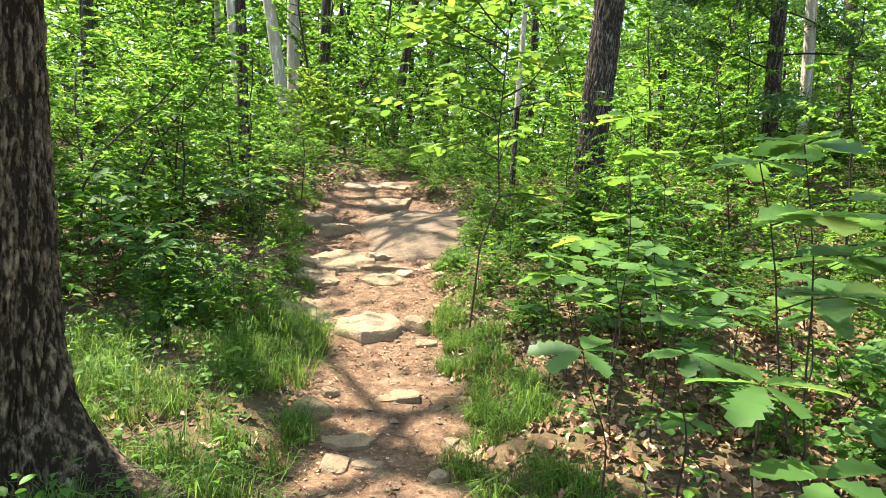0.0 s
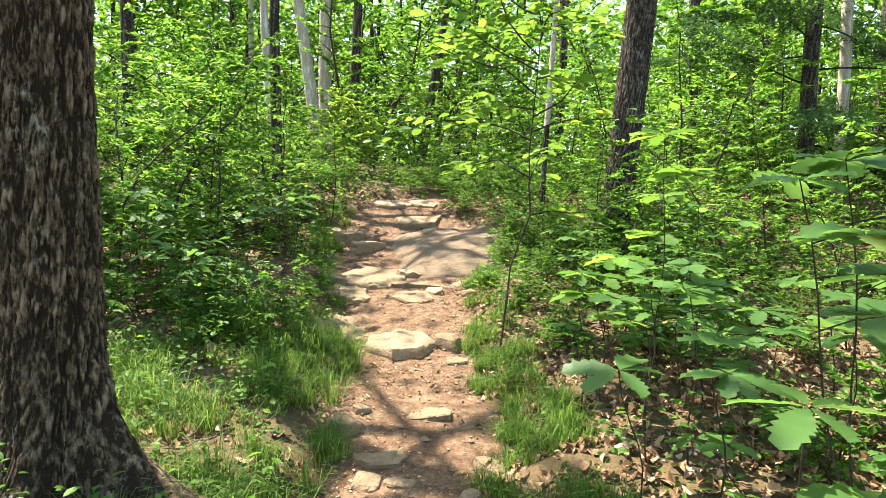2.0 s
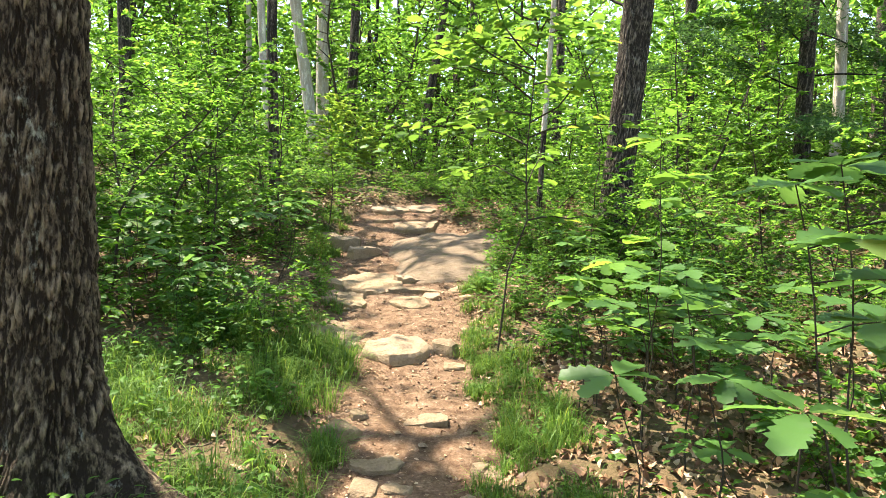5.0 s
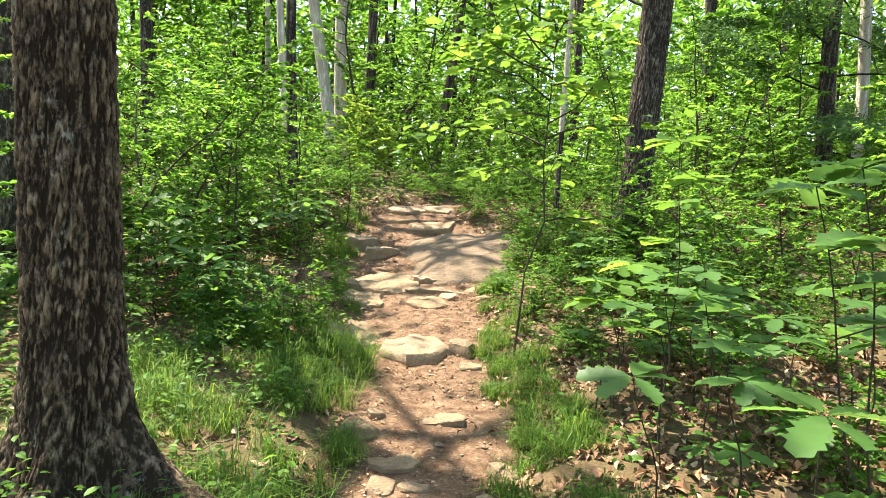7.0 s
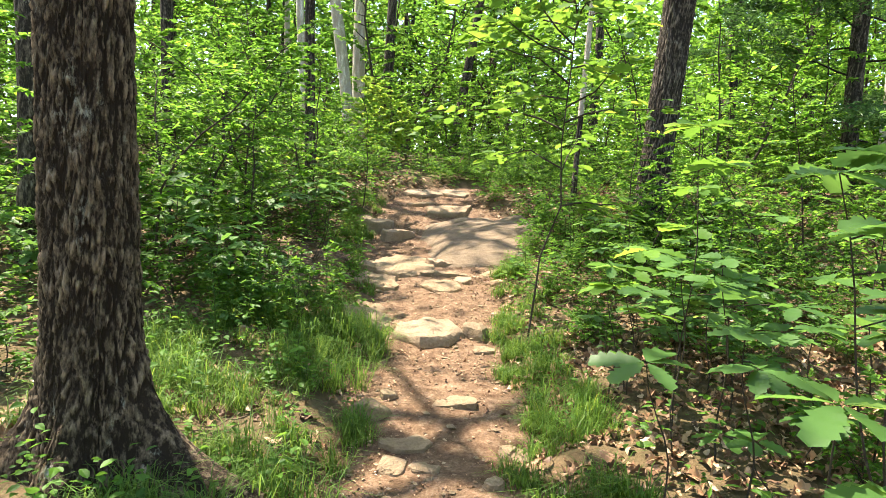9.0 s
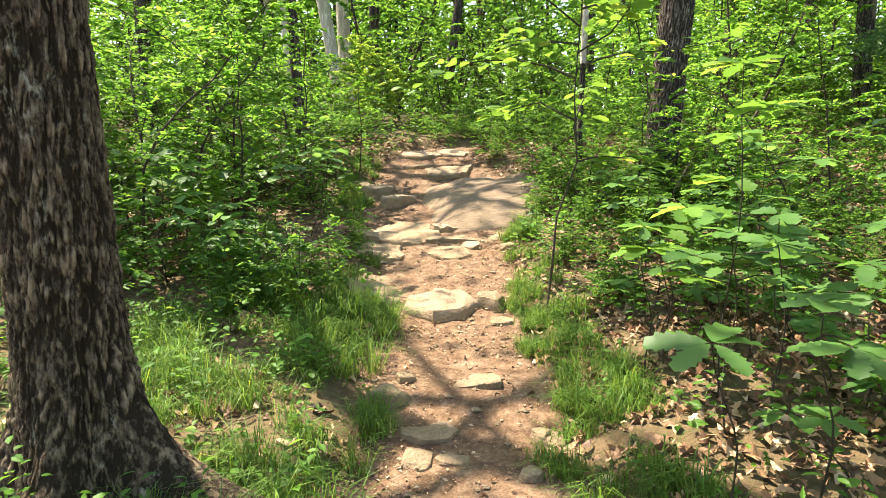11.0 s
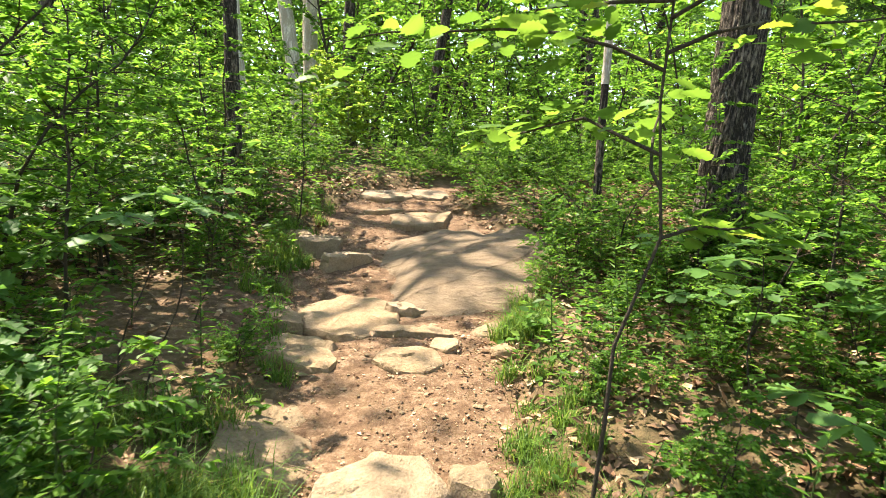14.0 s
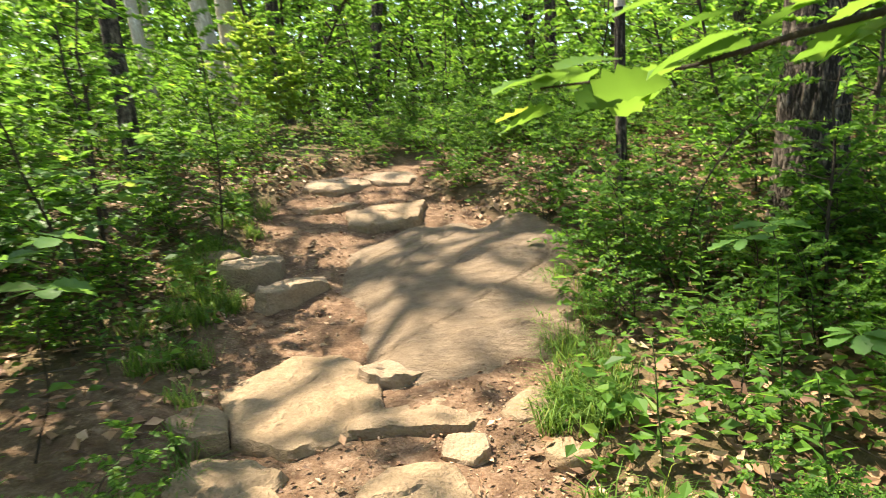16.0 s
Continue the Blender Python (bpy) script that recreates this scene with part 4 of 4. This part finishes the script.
# the far woods close the view all round
def far_woods():
    r = np.random.default_rng(77)
    n = 170000
    az, d = r.uniform(0, 2 * np.pi, n), 19 + 34 * r.random(n) ** 0.8
    front = np.abs(np.arctan2(np.sin(az - np.pi / 2), np.cos(az - np.pi / 2))) < 0.9
    keep = front | (r.random(n) < 0.35)
    az, d = az[keep], d[keep]
    k = len(az)
    clump = np.round(az * 26) * 7.3 + np.round(d / 2.5) * 3.1
    h = 17 * r.random(k) ** 1.15 * (0.6 + 0.4 * np.abs(np.sin(clump)))
    x, y = np.cos(az) * d, np.sin(az) * d
    at = np.stack([x, y, land(x, y) + h], -1)
    v, f = spread_blades(BLADE2, at, r.normal(0, 1, (k, 3)) * (1, 1, 0.5), np.array([0, 0, 0.5]) + r.normal(0, 0.7, (k, 3)), r.uniform(0.17, 0.46, k) * np.clip(d[:] / 30, 0.7, 1.3))
    tagged(part("far_woods", fast_mesh("far_woods", v, f, LEAF_CANOPY, False)), "green leafy woods closing the distance", "woods", kind="stuff")
    n = 26000
    az, d = r.uniform(-0.1, np.pi + 0.1, n), r.uniform(46, 66, n)
    x, y = np.cos(az) * d, np.sin(az) * d
    at = np.stack([x, y, land(x, y) + 24 * r.random(n) ** 1.2], -1)
    v, f = spread_blades(BLADE2, at, r.normal(0, 1, (n, 3)), np.array([0, -0.5, 0.3]) + r.normal(0, 0.7, (n, 3)), r.uniform(0.7, 1.4, n))
    tagged(part("distant_woods", fast_mesh("distant_woods", v, f, LEAF_CANOPY, False)), "pale green woods at the far edge of sight", "woods", kind="stuff")
    tubes = []
    for i in range(45):
        a, dd = r.uniform(0.2, 2.95) if i < 50 else r.uniform(0, 6.28), r.uniform(20, 50)
        x, y = math.cos(a) * dd, math.sin(a) * dd
        z = float(land(x, y))
        tubes.append(tube(np.array([(x, y, z - 0.3), (x + r.normal(0, 0.1), y, z + 5), (x + r.normal(0, 0.5), y, z + 15)]), (r.uniform(0.08, 0.15), 0.09, 0.05), 7))
    tagged(part("far_trunks", fast_mesh("far_trunks", *joined(tubes), BARK_DARK)), "dark trunks of distant forest trees", "woods", kind="stuff")


far_woods()


# ---------------------------------------------------------------- herbs, grass, litter
def ground_points(count, x0, x1, y0, y1, near, far, seed):
    """Random places on the ground whose distance from the trail edge lies between near and far."""
    r = np.random.default_rng(seed)
    x, y = r.uniform(x0, x1, count), r.uniform(y0, y1, count)
    a, side = off_trail(x, y)
    ok = (a > near) & (a < far) & (np.hypot(x + 1.615, y - 2.09) > 0.33) & (np.hypot(x + 1.24, y - 2.04) > 0.16) & ((x + 2.15) ** 2 / 0.56 + (y - 5.75) ** 2 / 0.38 > (0.55 if near > -0.1 and far < 2 else 0))
    return x[ok], y[ok], a[ok], side[ok], r


def herbs():
    x, y, a, side, r = ground_points(17500, -8, 8, -4, 14, 0.05, 9, 3)
    patch = np.sin(2.3 * x + 1.1 * np.sin(1.9 * y)) * np.sin(2.1 * y + 1.3 * np.sin(1.6 * x))
    keep = r.random(len(x)) < np.where((side > 0) & (y < 4.5), 0.42, np.where((side > 0) & (y < 7.6), 1.15, np.where((side < 0) & (y < 5.2), 1.2, 0.75))) * np.where(((x + 2.15) / 0.75) ** 2 + ((y - 5.75) / 0.62) ** 2 < 1, 0.12, 1.0) * (0.75 + 0.5 * patch) * np.clip(a / 0.2, 0.25, 1)
    x, y, a = x[keep], y[keep], a[keep]
    per = 9
    n = len(x)
    hgt = r.uniform(0.06, 0.34, n) * np.clip(0.5 + a, 0.5, 1.2)
    base = np.stack([x, y, land(x, y)], -1)
    u = np.tile(np.linspace(0.35, 1, per), n)
    at = np.repeat(base, per, 0) + np.stack([r.normal(0, 0.035, n * per), r.normal(0, 0.035, n * per), np.repeat(hgt, per) * u], -1)
    az = np.tile(np.arange(per) * 2.4, n) + np.repeat(r.uniform(0, 6.28, n), per)
    along = np.stack([np.cos(az), np.sin(az), r.uniform(-0.25, 0.45, n * per)], -1)
    up = np.array([0, 0, 1.0]) + r.normal(0, 0.35, (n * per, 3))
    size = np.repeat(np.where(y < 5, r.uniform(0.022, 0.058, n), r.uniform(0.03, 0.075, n)), per) * r.uniform(0.7, 1.2, n * per)
    near = (at[:, 1] < 5.2) & (at[:, 1] > 0.8) & (np.abs(at[:, 0]) < 3.2)
    v, f = joined([spread_blades(kind, at[k], along[k], up[k], size[k]) for kind, k in ((OVATE, near), (BLADE2, ~near))])
    tagged(part("herbs", fast_mesh("herbs", v, f, LEAF_HERB, False)), "green herbs covering the forest floor", "undergrowth", kind="stuff")


herbs()


def grass(seed, count, x0, x1, y0, y1, near, far, hmin, hmax, tufts):
    x, y, a, side, r = ground_points(tufts, x0, x1, y0, y1, near, far, seed)
    clump = np.sin(4.1 * x + 1.3 * np.sin(3.3 * y)) * np.sin(3.7 * y + 1.7 * np.sin(2.9 * x))
    x, y = x[clump > -0.6], y[clump > -0.6]
    per = max(1, count // max(len(x), 1))
    n = len(x) * per
    bx, by = np.repeat(x, per) + r.normal(0, 0.03, n), np.repeat(y, per) + r.normal(0, 0.03, n)
    h = np.repeat(r.uniform(hmin, hmax, len(x)), per) * r.uniform(0.5, 1.2, n)
    az = r.uniform(0, 6.28, n)
    out = r.uniform(0.25, 1.35, n) * h
    base = np.stack([bx, by, land(bx, by) - 0.01], -1)
    way = np.stack([np.cos(az), np.sin(az), 0 * az], -1)
    mid = base + way * (out * 0.35)[:, None] + np.array([0, 0, 1]) * (h * 0.65)[:, None]
    tip = base + way * out[:, None] + np.array([0, 0, 1]) * (h * r.uniform(0.35, 0.9, n))[:, None]
    side_v = np.stack([-np.sin(az), np.cos(az), 0 * az], -1) * np.repeat(r.uniform(0.0014, 0.0030, len(x)), per)[:, None]
    v = np.stack([base - side_v, base + side_v, mid + side_v * 0.8, mid - side_v * 0.8, tip], 1).reshape(-1, 3)
    k = (np.arange(n) * 5)[:, None]
    f = np.concatenate([np.array([[0, 1, 2]]) + k, np.array([[0, 2, 3]]) + k, np.array([[3, 2, 4]]) + k])
    return v, f


tagged(part("grass", fast_mesh("grass", *joined([
    grass(31, 20000, -2.8, -0.5, 1.2, 4.7, -0.04, 1.3, 0.08, 0.28, 900),
    grass(32, 9000, -0.4, 0.9, 1.2, 4.6, -0.05, 0.32, 0.06, 0.22, 560),
    grass(33, 3600, -0.5, 0.6, 4.6, 7.2, 0.0, 0.30, 0.07, 0.18, 180),
    grass(34, 5000, -2.6, -1.0, 4.6, 9.0, 0.0, 0.35, 0.08, 0.2, 420),
]), GRASS, False)), "tufts of fine green grass along the trail", "grass", kind="stuff")


def dry_blade(lobes, width, seed, curl):
    """A curled dry leaf, as triangles."""
    v, f = lobed_blade(lobes, width, seed)
    v = v.copy()
    v[:, 2] += curl * (v[:, 0] ** 2 * 3.0 - (v[:, 1] - 0.5) ** 2 * 0.9) + 0.05 * np.sin(7 * v[:, 1] + seed)
    return v, np.concatenate([f[:, [0, 1, 2]], f[:, [0, 2, 3]]])


DRY = [dry_blade(2, 0.26, 31, 0.8), dry_blade(3, 0.30, 32, -0.6), dry_blade(2, 0.34, 33, 1.2)]


def leaf_litter():
    parts = []
    for near, far, count, seed, s in ((0.02, 6.0, 46000, 51, 1.0), (-0.7, 0.05, 1500, 52, 0.6)):
        x, y, a, side, r = ground_points(int(count * 1.4), -5, 5, -3.5, 10.5, near, far, seed)
        n = len(x)
        shown = ((side > 0) | (y > 5.2) | (r.random(n) < 0.35)) & ((((x + 2.15) / 0.75) ** 2 + ((y - 5.75) / 0.62) ** 2 > 1) | (r.random(n) < 0.25))
        x, y = x[shown], y[shown]
        n = len(x)
        at = np.stack([x, y, land(x, y) + r.uniform(0.006, 0.03, n)], -1)
        along = r.normal(0, 1, (n, 3)) * (1, 1, 0.25)
        up = np.array([0, 0, 1.0]) + r.normal(0, 0.42, (n, 3))
        size = s * (0.03 + 0.055 * r.random(n) ** 1.4)
        for k, shape in enumerate(DRY):
            pick = np.arange(n) % len(DRY) == k
            close = pick & (y > 1.0) & (y < 4.6) & (np.abs(x) < 2.4)
            parts.append(spread_blades(shape, at[close], along[close], up[close], size[close]))
            parts.append(spread_blades(BLADE2, at[pick & ~close], along[pick & ~close], up[pick & ~close], size[pick & ~close]))
    tagged(part("leaf_litter", fast_mesh("leaf_litter", *joined(parts), LITTER, False)), "dry brown fallen leaves on the forest floor", "leaf litter", kind="stuff")


leaf_litter()


def crumbs():
    """Bits of bark, leaf and soil trodden into the trail."""
    r = np.random.default_rng(63)
    x, y = r.uniform(-2.4, 0.6, 42000), r.uniform(1.4, 9.8, 42000)
    a, _ = off_trail(x, y)
    patch = np.sin(3.1 * x + 1.7 * y) * np.sin(2.3 * y - 2 * x)
    ok = (a < 0.06) & (r.random(len(x)) < 0.45 + 0.4 * patch + 0.5 * np.clip(a + 0.3, 0, 0.3) / 0.3)
    x, y = x[ok], y[ok]
    n = len(x)
    at = np.stack([x, y, land(x, y) + 0.006 + 0.006 * r.random(n)], -1)
    v, f = spread_blades(BLADE2, at, r.normal(0, 1, (n, 3)) * (1, 1, 0.3), np.array([0, 0, 1.0]) + r.normal(0, 0.5, (n, 3)), 0.008 + 0.022 * r.random(n) ** 2)
    tagged(part("trail_debris", fast_mesh("trail_debris", v, f, LITTER, False)), "crumbs of bark and leaf on the dirt trail", "debris", kind="stuff")
    tubes = []
    for i in range(110):
        x, y = r.uniform(-4, 4), r.uniform(1.2, 9)
        if off_trail(x, y)[0] < 0.1:
            continue
        az, L = r.uniform(0, 6.28), r.uniform(0.15, 0.7)
        pts = [(x + math.cos(az + 0.3 * math.sin(3 * u)) * L * u, y + math.sin(az) * L * u) for u in np.linspace(0, 1, 5)]
        tubes.append(tube(np.array([(p, q, float(land(p, q)) + 0.015 + 0.03 * r.random()) for p, q in pts]), np.linspace(0.005, 0.002, 5), 5))
    tagged(part("fallen_sticks", fast_mesh("fallen_sticks", *joined(tubes), DRYTWIG)), "dry grey sticks fallen on the forest floor", "sticks", kind="stuff")


crumbs()


def gravel():
    """Small angular stones trodden into the trail."""
    r = np.random.default_rng(61)
    x, y = r.uniform(-2.2, 0.6, 5200), r.uniform(1.6, 9.6, 5200)
    a, _ = off_trail(x, y)
    ok = a < 0.02
    x, y = x[ok], y[ok]
    n = len(x)
    s = 0.005 + 0.022 * r.random(n) ** 5
    tv = np.array([(1, 0, 0), (-1, 0, 0), (0, 1, 0), (0, -1, 0), (0, 0, 0.7), (0, 0, -0.7)])
    tf = np.array([(0, 2, 4), (2, 1, 4), (1, 3, 4), (3, 0, 4), (2, 0, 5), (1, 2, 5), (3, 1, 5), (0, 3, 5)])
    ang = r.uniform(0, 6.28, n)
    jig = tv[None] * r.uniform(0.6, 1.4, (n, 6, 1)) * s[:, None, None] * r.uniform(0.6, 1.3, (n, 1, 3))
    c, sn = np.cos(ang)[:, None], np.sin(ang)[:, None]
    v = np.stack([x[:, None] + c * jig[..., 0] - sn * jig[..., 1], y[:, None] + sn * jig[..., 0] + c * jig[..., 1], land(x, y)[:, None] + jig[..., 2] * 0.6 + s[:, None] * 0.15], -1)
    f = tf[None] + (np.arange(n) * 6)[:, None, None]
    tagged(part("gravel", fast_mesh("gravel", v.reshape(-1, 3), f.reshape(-1, 3), ROCK, False)), "small angular gravel trodden into the dirt trail", "gravel", kind="stuff")


gravel()
